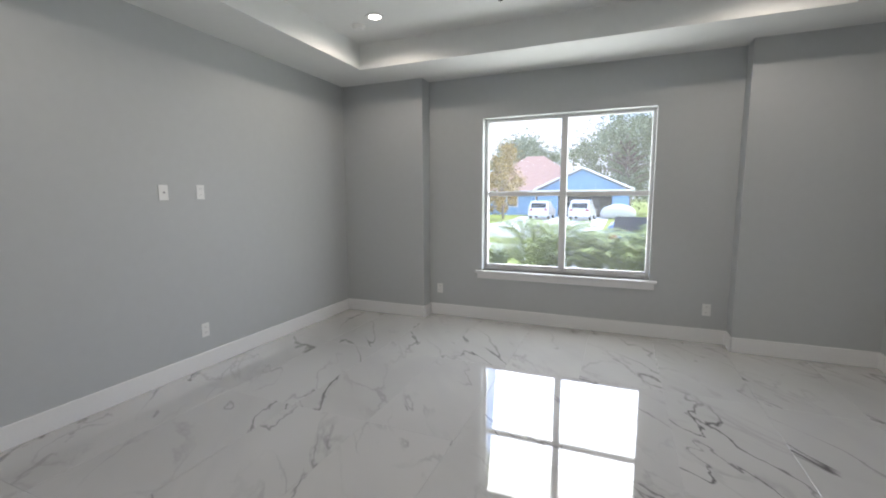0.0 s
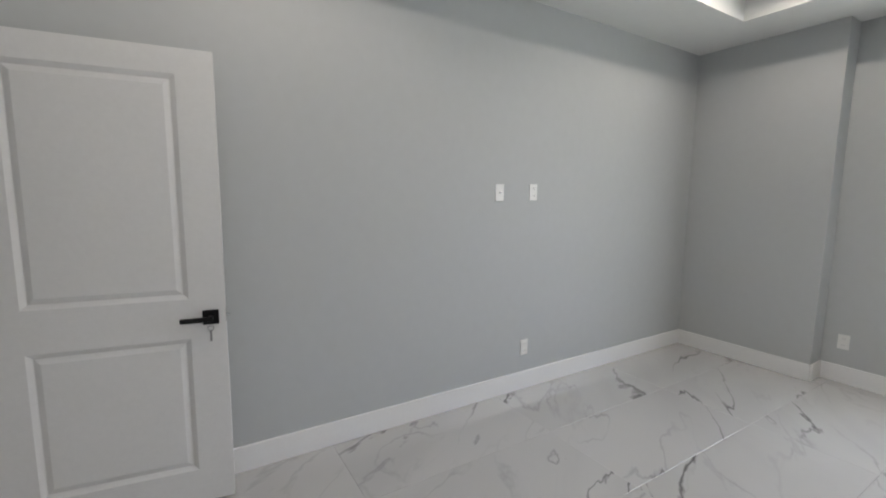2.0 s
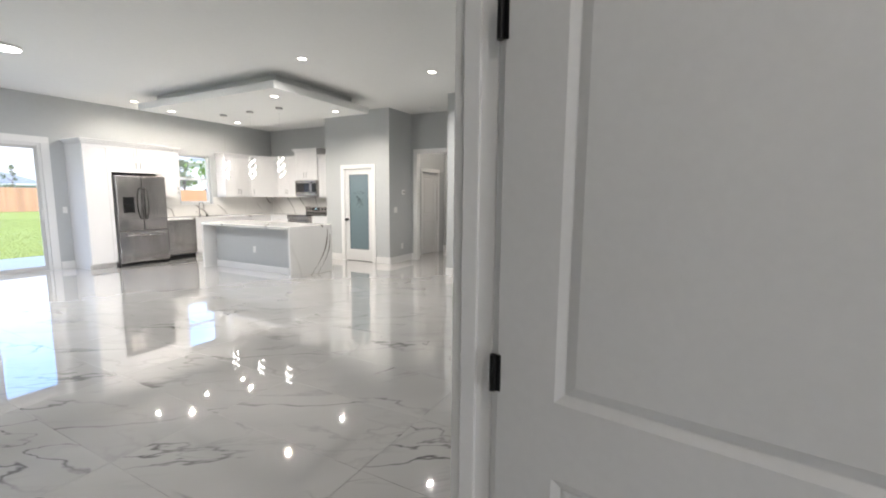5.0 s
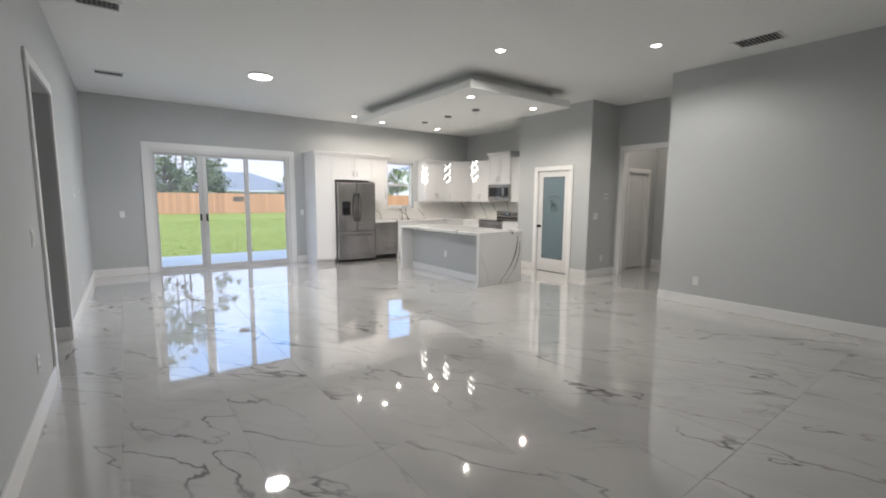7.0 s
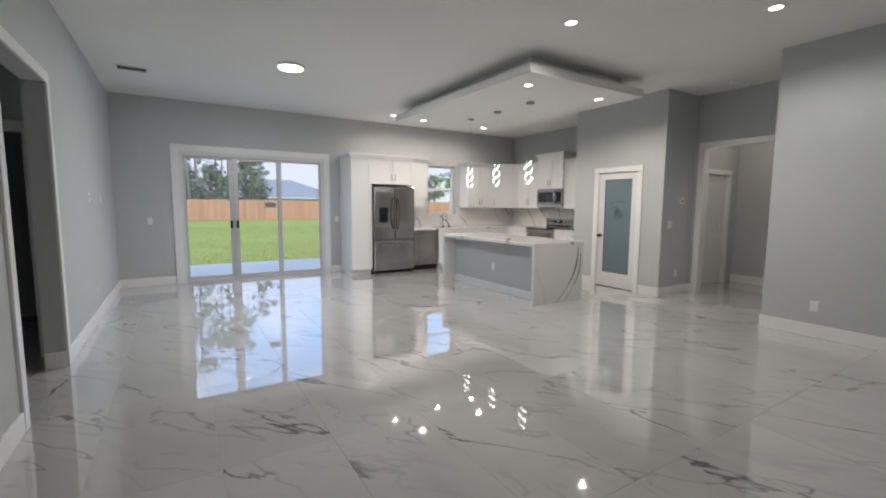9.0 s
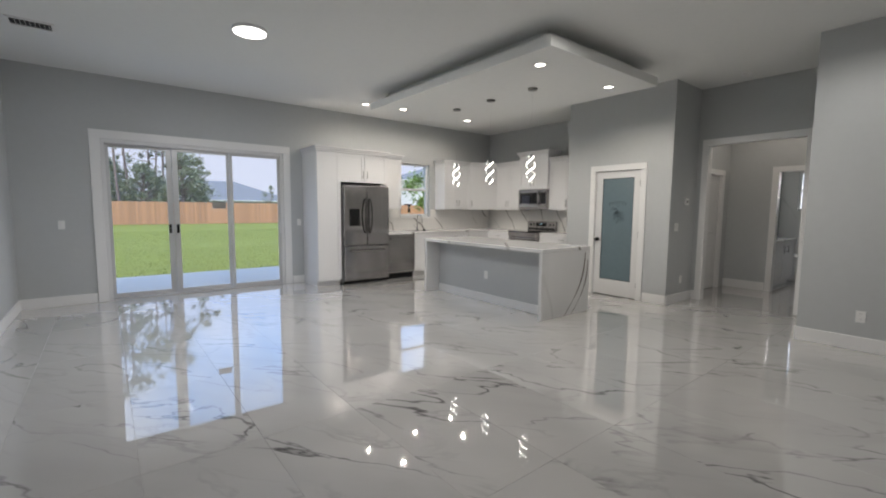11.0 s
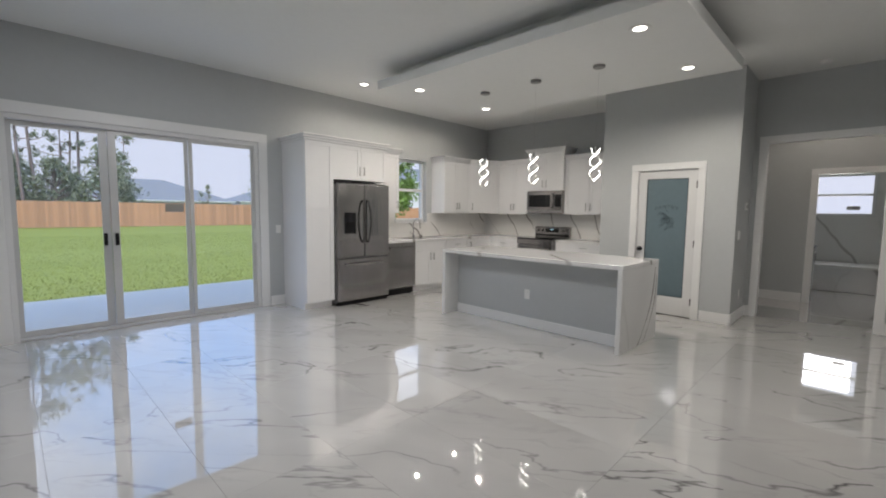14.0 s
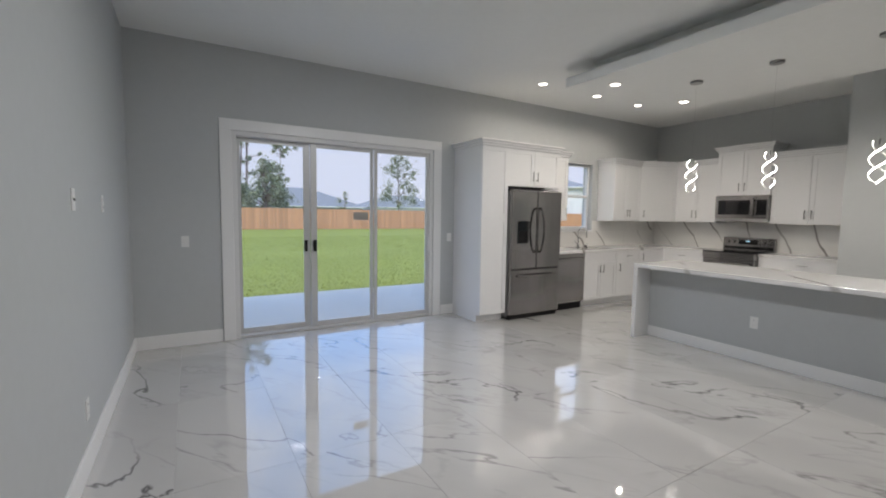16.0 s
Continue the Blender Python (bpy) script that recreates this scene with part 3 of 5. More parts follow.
cyl(bm, (0.055, -0.047, 0.90), 0.03, 0.012, "y", bevel=0.002)
cyl(bm, (0.055, -0.085, 0.90), 0.011, 0.04, "y")
bmesh.ops.create_uvsphere(bm, u_segments=14, v_segments=8, radius=0.028, matrix=Matrix.Translation((0.055, -0.095, 0.90)))
part("door_knob", bm, BLACK, pd, "round black knob", True)
for z in (0.22, 1.0, 1.78):
    bm = B()
    cyl(bm, (PW + 0.004, -0.042, z - 0.045), 0.008, 0.09)
    box(bm, PW - 0.016, -0.040, z - 0.045, PW + 0.004, -0.0355, z + 0.045)
    part("hinge", bm, BLACK, pd)


def lettering(text, size, m, material, parent, arc=0.0):
    """Raised letters from the built-in font as one mesh, optionally along an arc."""
    fc = bpy.data.curves.new("lettering", "FONT")
    fc.body, fc.size, fc.align_x, fc.extrude, fc.space_character = text, size, "CENTER", 0.0008, 1.25
    tmp = bpy.data.objects.new("lettering", fc)
    me = bpy.data.meshes.new_from_object(tmp)
    bpy.data.objects.remove(tmp)
    if arc:
        for v in me.vertices:
            v.co.y -= arc * v.co.x * v.co.x
    me.materials.clear()
    me.materials.append(material)
    ob = new("lettering", me)
    ob.parent = parent
    ob.matrix_basis = m
    return ob


lettering("PANTRY", 0.068, pose(PW / 2, -0.0225, 1.47, 90, 0, 0), ETCH, pane, 1.6)
bm = B()
rs = random.Random(4)
for k in range(48):
    a, r = rs.uniform(0, 6.28), rs.uniform(0.01, 0.13)
    x, z = PW / 2 + 0.75 * r * math.cos(a), 1.29 + 1.1 * r * math.sin(a)
    pts = [(x + 0.028 * math.cos(t + a), -0.0235, z + 0.03 * math.sin(t * 0.8)) for t in np.linspace(0, 3.5, 7)]
    tube(bm, pts, 0.0017, 4)
part("etched_emblem", bm, ETCH, pane, "etched line drawing")

closet = panel_door("door_3", 0.71, 1.98, pose(-11.035, -5.425, 0, 0, 0, 180), "white two-panel closed closet door in the hall")
casing("side_hall_casing", "y", -6.5, 1, -1.99, -1.21, 2.02, jamb=TH)
sd = panel_door("door_4", 0.8, 2.03, pose(-1.985, -6.63, 0, 0, 0, -84), "white two-panel door standing ajar in the side hall")
for z in (0.25, 1.03, 1.80):
    part("hinge", bx(-0.012, -0.001, z - 0.05, 0.02, 0.006, z + 0.05), BLACK, sd)
lever(sd, 0.74, 0.95, 0.0, 1)


# ---- windows ----
def hung_window(name, x0, x1, z0, z1, y, s, cols, label, pane_material=None):
    """Single-hung window in a wall that runs along x; s is the way to the room."""
    ob = thing(name, label, "window", kind="structure")
    fw, fd = 0.035, 0.06
    yb, yf = y - s * fd / 2, y + s * fd / 2

    def bar(n, a, b, c, d, e=0.0, mt=VINYL):
        part(n, bx(a, min(yb, yf) + e, b, c, max(yb, yf) - e, d, bevel=0.004), mt, ob)
    bar("window_frame", x0, z0, x0 + fw, z1)
    bar("window_frame", x1 - fw, z0, x1, z1)
    bar("window_frame", x0 + fw, z1 - fw, x1 - fw, z1)
    bar("window_frame", x0 + fw, z0, x1 - fw, z0 + fw)
    w = (x1 - x0 - 2 * fw) / cols
    zm = (z0 + z1) / 2 + 0.02
    for k in range(cols):
        a, b = x0 + fw + k * w, x0 + fw + (k + 1) * w
        if k:
            bar("mullion", a - 0.035, z0 + fw, a + 0.035, z1 - fw)
            a += 0.035
        if k < cols - 1:
            b -= 0.035
        bar("meeting_rail", a, zm - 0.025, b, zm + 0.025, 0.008)
        for p, q in ((z0 + fw, zm - 0.025), (zm + 0.025, z1 - fw)):
            g = part("pane", bx(a, y - 0.002, p, b, y + 0.002, q), pane_material or PANE, ob)
            g.visible_shadow = False
        for p in (z0 + fw, ):
            bar("sash_rail", a, p, b, p + 0.03, 0.01)
    return ob


hung_window("window_1", BW[0], BW[1], BW[2], BW[3], BYN + 0.13, -1, 2, "white vinyl twin single-hung bedroom window", HAZEPANE)
solid("window_sill", bx(BW[0] - 0.07, BYN - 0.045, BW[2] - 0.03, BW[1] + 0.07, BYN + 0.1, BW[2], bevel=0.005), TRIM, "white window sill board", "window sill")
solid("window_apron", bx(BW[0] - 0.05, BYN - 0.018, BW[2] - 0.095, BW[1] + 0.05, BYN, BW[2] - 0.03, bevel=0.004), TRIM, "white apron trim under the sill", "trim")
hung_window("window_2", KW[0], KW[1], KW[2], KW[3], GYS - 0.1, 1, 1, "white single-hung kitchen window over the sink")

solid("window_sill", bx(KW[0] - 0.02, GYS - 0.09, KW[2] - 0.022, KW[1] + 0.02, GYS + 0.035, KW[2], bevel=0.004), TRIM, "white kitchen window sill board", "window sill")
# sliding glass door
sl = thing("sliding_door", "three-panel sliding glass door with grey frames, closed", "sliding door", kind="structure")
yf = GYS - 0.06
for a in ((SLX0, 0, SLX0 + 0.05, SLH), (SLX1 - 0.05, 0, SLX1, SLH), (SLX0 + 0.05, SLH - 0.05, SLX1 - 0.05, SLH), (SLX0 + 0.05, 0, SLX1 - 0.05, 0.028)):
    part("door_frame", bx(a[0], GYS - 0.15, a[1], a[2], GYS - 0.005, a[3], bevel=0.003), VINYL if a[1] or a[3] > 1 else ALU, sl)
pw = (SLX1 - SLX0 - 0.1 + 0.1) / 3
for k in range(3):
    a = SLX0 + 0.05 + k * (pw - 0.033)
    b = a + pw - 0.0335
    y = GYS - (0.045, 0.079, 0.113)[k]
    p = thing_part("sliding_panel", sl)
    sa, sb = (0.075 if k == 2 else 0.042), (0.075 if k == 1 else 0.042)
    for c in ((a, 0.03, a + sa, SLH - 0.05), (b - sb, 0.03, b, SLH - 0.05), (a + sa, 0.03, b - sb, 0.09), (a + sa, SLH - 0.1, b - sb, SLH - 0.05)):
        part("stile", bx(c[0], y - 0.014, c[1], c[2], y + 0.014, c[3], bevel=0.003), ALU, p)
    g = part("pane", bx(a + sa, y - 0.003, 0.09, b - sb, y + 0.003, SLH - 0.1), SLIDEPANE, p)
    g.visible_shadow = False
    if k == 1:
        part("sticker", bx(-4.76, y + 0.0034, 1.345, -4.56, y + 0.0042, 1.445), LABELP, g, "small grey paper sticker")
    if k in (1, 2):
        x = b - 0.045 if k == 1 else a + 0.055
        part("latch", bx(x - 0.018, y + 0.014, 0.96, x + 0.018, y + 0.04, 1.10, bevel=0.006), BLACK, p, "black latch handle")
casing("sliding_door_casing", "y", GYS, 1, SLX0, SLX1, SLH, w=0.12, label="wide white casing round the sliding door")
part("pull_handle", bx(SLX0 + 0.055, GYS - 0.03, 0.92, SLX0 + 0.075, GYS + 0.0, 1.12, bevel=0.004), VINYL, sl)


# ---- kitchen ----
def bar_handle(parent, x, z, length, upright=True, y=0.0):
    bm = B()
    if upright:
        cyl(bm, (x, y - 0.032, z - length / 2), 0.006, length, seg=10)
        for dz in (-0.35, 0.35):
            cyl(bm, (x, y - 0.032, z + dz * length), 0.004, 0.032, "y", seg=8)
    else:
        cyl(bm, (x - length / 2, y - 0.032, z), 0.006, length, "x", seg=10)
        for dx in (-0.35, 0.35):
            cyl(bm, (x + dx * length, y - 0.032, z), 0.004, 0.032, "y", seg=8)
    return part("handle", bm, NICKEL, parent, "brushed nickel bar handle", True)


def shaker(parent, x0, x1, z0, z1, name="door", y=0.0, hx=None, hz=None, hl=0.13, up=True):
    """Shaker front on the plane y, facing -y, with an optional bar handle."""
    g, r, t = 0.0025, 0.058, 0.02
    x0, x1, z0, z1 = x0 + g, x1 - g, z0 + g, z1 - g
    if z1 - z0 < 0.2:
        r = 0.03
    bm = B()
    box(bm, x0, y - t, z0, x0 + r, y, z1)
    box(bm, x1 - r, y - t, z0, x1, y, z1)
    box(bm, x0 + r, y - t, z0, x1 - r, y, z0 + r)
    box(bm, x0 + r, y - t, z1 - r, x1 - r, y, z1)
    box(bm, x0 + r, y - t + 0.008, z0 + r, x1 - r, y, z1 - r)
    ob = part(name, bm, CAB, parent)
    if hx is not None:
        bar_handle(ob, hx, hz, hl, up, y - t)
    return ob


def crown(parent, w, d, z, left=True, right=True):
    """Stepped crown moulding on top of a cabinet."""
    bm = B()
    for k, (o, h0, h1) in enumerate(((0.012, 0, 0.03), (0.032, 0.03, 0.06), (0.05, 0.06, 0.085))):
        box(bm, -o * left, -0.02 - o, z + h0, w + o * right, d, z + h1, bevel=0.004)
    part("crown_moulding", bm, CAB, parent)


def cabinet(m, w, d, z0, z1, label, fronts, toe=False, top=False, group="", ends=(True, True)):
    ob = thing("kitchen_cabinet", label, "cabinet", m, group)
    part("body", bx(0.001, 0, z0 + (0.1 if toe else 0), w - 0.001, d, z1), CAB, ob)
    if toe:
        part("toe_kick", bx(0.002, 0.06, z0, w - 0.002, d, z0 + 0.1), CAB, ob)
    for f in fronts:
        shaker(ob, *f[:4], **(f[4] if len(f) > 4 else {}))
    if top:
        crown(ob, w, d, z1, *ends)
    return ob


def S(x):
    """Frame of the row on the sliding-door wall, with its local origin at x on the wall."""
    return lambda d: pose(x, GYS + 0.003 + d, 0, 0, 0, 180)


def W(y):
    return lambda d: pose(KX + 0.003 + d, y, 0, 0, 0, 90)


CT = 2.33
cabinet(S(-6.02)(0.66), 0.43, 0.66, 0, CT, "tall white shaker pantry cabinet beside the sliding door",
        [(0, 0.43, 0.1, 1.40), (0, 0.43, 1.40, CT)], toe=True, top=True, group="kitchen cabinets", ends=(True, False))
cabinet(S(-6.453)(0.64), 0.95, 0.64, 1.83, CT, "white shaker cabinet above the refrigerator",
        [(0, 0.475, 1.83, CT, dict(hx=0.435, hz=1.97)), (0.475, 0.95, 1.83, CT, dict(hx=0.515, hz=1.97))], top=True, group="kitchen cabinets", ends=(False, True))
UZ0, UZ1 = 1.36, 2.345
cabinet(S(-7.42)(0.33), 0.5, 0.33, UZ0, UZ1, "narrow white shaker wall cabinet beside the refrigerator",
        [(0, 0.5, UZ0, UZ1, dict(hx=0.45, hz=1.5))], top=True, group="kitchen cabinets", ends=(False, True))
cabinet(S(-9.03)(0.33), 0.73, 0.33, UZ0, UZ1, "white shaker wall cabinet beside the window",
        [(0, 0.365, UZ0, UZ1, dict(hx=0.33, hz=1.5)), (0.365, 0.73, UZ0, UZ1, dict(hx=0.40, hz=1.5))], top=True, group="kitchen cabinets", ends=(True, False))
# diagonal corner wall cabinet
cc = thing("corner_cabinet", "white shaker corner wall cabinet set on the diagonal", "cabinet", group="kitchen cabinets")
c0, c1 = KX + 0.004, GYS + 0.004
A = 0.955
plan = [(c0, c1), (c0 + A, c1), (c0 + A, c1 + 0.33), (c0 + 0.33, c1 + 0.62), (c0, c1 + 0.62)]
plan[1], plan[2] = (-9.762, c1), (-9.762, c1 + 0.33)
part("body", prism(B(), plan, UZ0, UZ1), CAB, cc)
p0, p1 = Vector((plan[3][0], plan[3][1], 0)), Vector((plan[2][0], plan[2][1], 0))
dl = (p1 - p0).length
front = thing_part("front", cc)
front.matrix_basis = pose(p0.x, p0.y, 0, 0, 0, math.degrees(math.atan2(p1.y - p0.y, p1.x - p0.x)) + 180) @ pose(-dl, 0, 0)
shaker(cc, 0, dl, UZ0, UZ1, hx=0.06, hz=1.5).matrix_basis = front.matrix_basis
bpy.data.objects.remove(front)
bm = B()
for o, h0, h1 in ((0.012, 0, 0.03), (0.032, 0.03, 0.06), (0.05, 0.06, 0.085)):
    prism(bm, [(c0, c1), (plan[2][0], c1), (plan[2][0], plan[2][1] + 0.02 + o), (plan[3][0] + 0.02 + o, plan[3][1]), (c0, plan[3][1])], UZ1 + h0, UZ1 + h1)
part("crown_moulding", bm, CAB, cc)

MY0, MY1 = -8.80, -8.03
cabinet(W(c1 + 0.623)(0.33), MY0 - (c1 + 0.623) - 0.002, 0.33, UZ0, UZ1, "white shaker wall cabinet with two doors",
        [(0, 0.36, UZ0, UZ1, dict(hx=0.325, hz=1.5)), (0.36, 0.722, UZ0, UZ1, dict(hx=0.395, hz=1.5))], top=True, group="kitchen cabinets", ends=(False, False))
cabinet(W(MY0)(0.38), MY1 - MY0, 0.38, 1.80, 2.51, "raised white shaker cabinet above the microwave",
        [(0, 0.385, 1.80, 2.51, dict(hx=0.345, hz=1.93)), (0.385, 0.77, 1.80, 2.51, dict(hx=0.425, hz=1.93))], top=True, group="kitchen cabinets")
LW = PY0 - MY1 - 0.004
cabinet(W(MY1 + 0.002)(0.33), LW, 0.33, UZ0, UZ1, "white shaker wall cabinet beside the pantry",
        [(0, 0.47, UZ0, UZ1, dict(hx=0.43, hz=1.5)), (0.47, 0.94, UZ0, UZ1, dict(hx=0.51, hz=1.5)), (0.94, LW, UZ0, UZ1)], top=True, group="kitchen cabinets", ends=(False, False))
# base cabinets
BT = 0.865
cabinet(S(-8.06)(0.6), 0.76, 0.6, 0, BT, "white shaker sink base cabinet",
        [(0, 0.38, 0.1, 0.70, dict(hx=0.34, hz=0.6)), (0.38, 0.76, 0.1, 0.70, dict(hx=0.42, hz=0.6)), (0, 0.76, 0.70, BT, dict(name="drawer_front"))], toe=True, group="kitchen base cabinets")
cabinet(S(-8.822)(0.6), 0.6, 0.6, 0, BT, "white shaker base cabinet with a drawer",
        [(0, 0.6, 0.1, 0.70, dict(hx=0.06, hz=0.6)), (0, 0.6, 0.70, BT, dict(name="drawer_front", hx=0.3, hz=0.785, up=False))], toe=True, group="kitchen base cabinets")
cabinet(S(-9.424)(0.6), 1.29, 0.6, 0, BT, "white blind corner base cabinet", [(0, 0.68, 0.1, BT, dict(hx=0.06, hz=0.75))], toe=True, group="kitchen base cabinets")
cabinet(W(c1 + 0.602)(0.6), MY0 - c1 - 0.608, 0.6, 0, BT, "white shaker base cabinet beside the range",
        [(0, 0.74, 0.1, 0.70), (0, 0.74, 0.70, BT, dict(name="drawer_front", hx=0.37, hz=0.785, up=False))], toe=True, group="kitchen base cabinets")
cabinet(W(MY1 + 0.004)(0.6), LW - 0.002, 0.6, 0, BT, "white shaker base cabinet beside the pantry",
        [(0, LW / 2, 0.1, 0.70), (LW / 2, LW - 0.002, 0.1, 0.70), (0, LW - 0.002, 0.70, BT, dict(name="drawer_front", hx=LW / 2, hz=0.785, up=False))], toe=True, group="kitchen base cabinets")

# worktops and splashbacks
bm = B()
box(bm, KX + 0.63, GYS + 0.003, BT + 0.001, -7.42, GYS + 0.635, 0.905, bevel=0.003)
box(bm, KX + 0.003, GYS + 0.003, BT + 0.001, KX + 0.63, MY0 - 0.003, 0.905)
solid("worktop", bm, QUARTZ, "white veined quartz worktop along two kitchen walls", "worktop", kind="object")
solid("worktop", bx(KX + 0.003, MY1 + 0.003, BT + 0.001, KX + 0.635, PY0 - 0.002, 0.905, bevel=0.003), QUARTZ, "short white veined quartz worktop beside the pantry", "worktop", kind="object")
solid("splashback", bx(-7.42, GYS + 0.001, 0.906, KX + 0.012, GYS + 0.012, KW[2] - 0.01), SPLASH, "white veined marble splashback", "splashback")
bm = B()
box(bm, -7.42, GYS + 0.001, KW[2] - 0.01, KW[1] + 0.03, GYS + 0.0118, UZ0 - 0.002)
box(bm, KW[0] - 0.03, GYS + 0.001, KW[2] - 0.01, KX + 0.012, GYS + 0.0118, UZ0 - 0.002)
solid("splashback", bm, SPLASH, "white veined marble splashback beside the window", "splashback")
solid("splashback", bx(KX + 0.001, GYS + 0.012, 0.906, KX + 0.012, PY0 - 0.002, 1.38), SPLASH, "white veined marble splashback behind the range", "splashback")

# refrigerator
fr = thing("refrigerator", "stainless steel french-door refrigerator with a water dispenser", "refrigerator", pose(-6.475, -9.40, 0, 0, 0, 180))
FW, FH = 0.91, 1.775
part("body", bx(0.005, 0.075, 0.03, FW - 0.005, 0.73, FH - 0.01, bevel=0.004), GREYP, fr)
for a, b in ((0, FW / 2 - 0.003), (FW / 2 + 0.003, FW)):
    dr = part("door", bx(a, 0, 0.70, b, 0.07, FH, bevel=0.012), STEEL, fr)
    s = 1 if a else -1
    x = FW / 2 + s * 0.045
    bm = B()
    tube(bm, [(x + s * 0.022 * math.sin(math.pi * t), -0.012 - 0.055 * math.sin(math.pi * t) ** 0.5, 0.92 + 0.62 * t) for t in np.linspace(0, 1, 16)], 0.013, 8)
    part("handle", bm, HSTEEL, dr, "curved steel handle", True)
    if not a:
        part("dispenser", bx(0.10, -0.004, 1.05, 0.30, 0.02, 1.36, bevel=0.006), DARKGLASS, dr, "black water dispenser")
        part("dispenser_recess", bx(0.13, -0.007, 1.07, 0.27, 0.0, 1.22, bevel=0.004), BLACK, dr)
dr = part("freezer_drawer", bx(0, 0, 0.065, FW, 0.07, 0.69, bevel=0.012), STEEL, fr)
bm = B()
tube(bm, [(0.11 + 0.69 * t, -0.012 - 0.05 * math.sin(math.pi * t) ** 0.35, 0.605) for t in np.linspace(0, 1, 16)], 0.014, 8)
part("handle", bm, STEEL, dr, "", True)
part("base_grille", bx(0.01, 0.04, 0.0, FW - 0.01, 0.10, 0.06), BLACK, fr)
part("hinge_cover", bx(0.02, 0.05, FH - 0.01, FW - 0.02, 0.16, FH + 0.015, bevel=0.004), BLACK, fr)

# dishwasher
dw = thing("dishwasher", "stainless steel built-in dishwasher under the worktop", "dishwasher", pose(-7.445, -9.53, 0, 0, 0, 180))
part("body", bx(0.005, 0.03, 0.10, 0.605, 0.58, 0.86), GREYP, dw)
d = part("door", bx(0, -0.01, 0.12, 0.61, 0.03, 0.86, bevel=0.006), STEEL, dw)
part("handle", bx(0.05, -0.045, 0.77, 0.56, -0.02, 0.80, bevel=0.008), STEEL, d)
part("kick_plate", bx(0.01, 0.04, 0, 0.60, 0.06, 0.115), BLACK, dw)

# sink and tap
sk = thing("sink", "stainless steel undermount sink in the worktop", "sink", pose(-8.5, GYS + 0.3, 0.905))
bm = B()
for a in ((-0.33, -0.2, -0.32, 0.2), (0.32, -0.2, 0.33, 0.2), (-0.32, -0.2, 0.32, -0.19), (-0.32, 0.19, 0.32, 0.2)):
    box(bm, a[0], a[1], 0.0005, a[2], a[3], 0.004)
part("rim", bm, STEEL, sk)
part("basin", bx(-0.32, -0.19, 0.0003, 0.32, 0.19, 0.002), STEEL, sk)
tp = thing("tap", "chrome gooseneck kitchen tap", "tap", pose(-8.5, GYS + 0.075, 0.905))
bm = B()
tube(bm, [(0, 0, 0), (0, 0, 0.25)] + [(0, 0.09 - 0.09 * math.cos(a), 0.25 + 0.09 * math.sin(a)) for a in np.linspace(0.2, math.pi, 10)] + [(0, 0.18, 0.2), (0, 0.18, 0.17)], 0.011, 10)
part("spout", bm, CHROME, tp, "", True)
part("base", cyl(B(), (0, 0, 0), 0.024, 0.05, bevel=0.004), CHROME, tp)
part("lever", tube(B(), [(0.02, 0, 0.06), (0.05, 0, 0.07), (0.09, 0, 0.11)], 0.006, 8), CHROME, tp)

sp = thing("soap_dispenser", "small dark soap dispenser beside the tap", "soap dispenser", pose(-8.68, GYS + 0.09, 0.905))
part("bottle", cyl(B(), (0, 0, 0), 0.022, 0.03, bevel=0.004), BLACK, sp)
part("pump", tube(B(), [(0, 0, 0.03), (0, 0, 0.06), (0, 0.035, 0.062)], 0.005, 8), CHROME, sp)

# range
rg = thing("range", "stainless steel electric range with a black glass cooktop", "range", pose(KX + 0.69, MY0 + 0.006, 0, 0, 0, 90))
RW = MY1 - MY0 - 0.012
part("body", bx(0, 0.03, 0.09, RW, 0.67, 0.895), STEEL, rg)
part("cooktop", bx(-0.002, -0.02, 0.896, RW + 0.002, 0.60, 0.916, bevel=0.004), DARKGLASS, rg, "black glass cooktop")
part("front_trim", bx(0, -0.035, 0.80, RW, 0.03, 0.895, bevel=0.006), STEEL, rg)
d = part("oven_door", bx(0.005, -0.02, 0.25, RW - 0.005, 0.03, 0.79, bevel=0.006), STEEL, rg)
part("oven_window", bx(0.12, -0.024, 0.36, RW - 0.12, -0.02, 0.62), DARKGLASS, d)
bm = B()
cyl(bm, (0.05, -0.06, 0.74), 0.012, RW - 0.1, "x", seg=12)
for x in (0.08, RW - 0.08):
    cyl(bm, (x, -0.06, 0.74), 0.008, 0.045, "y", seg=8)
part("handle", bm, STEEL, d, "", True)
part("drawer", bx(0.005, -0.018, 0.09, RW - 0.005, 0.03, 0.245, bevel=0.006), STEEL, rg)
part("plinth", bx(0.01, 0.06, 0, RW - 0.01, 0.6, 0.09), BLACK, rg)
bp = part("back_panel", bx(0, 0.60, 0.896, RW, 0.67, 1.12, bevel=0.008), STEEL, rg)
part("control_display", bx(RW / 2 - 0.14, 0.596, 1.01, RW / 2 + 0.14, 0.6, 1.09), DARKGLASS, bp)
part("control_strip", bx(0.02, 0.597, 0.935, RW - 0.02, 0.6, 0.975), DARKGLASS, bp)
for k in range(4):
    part("clock_digit", bx(RW / 2 - 0.03 + 0.016 * k, 0.5945, 1.055, RW / 2 - 0.02 + 0.016 * k, 0.596, 1.07), DISPLAY, bp)
for x in (0.07, 0.16, RW - 0.16, RW - 0.07):
    part("knob", cyl(B(), (x, 0.567, 1.05), 0.024, 0.033, "y", bevel=0.003), STEEL, bp)

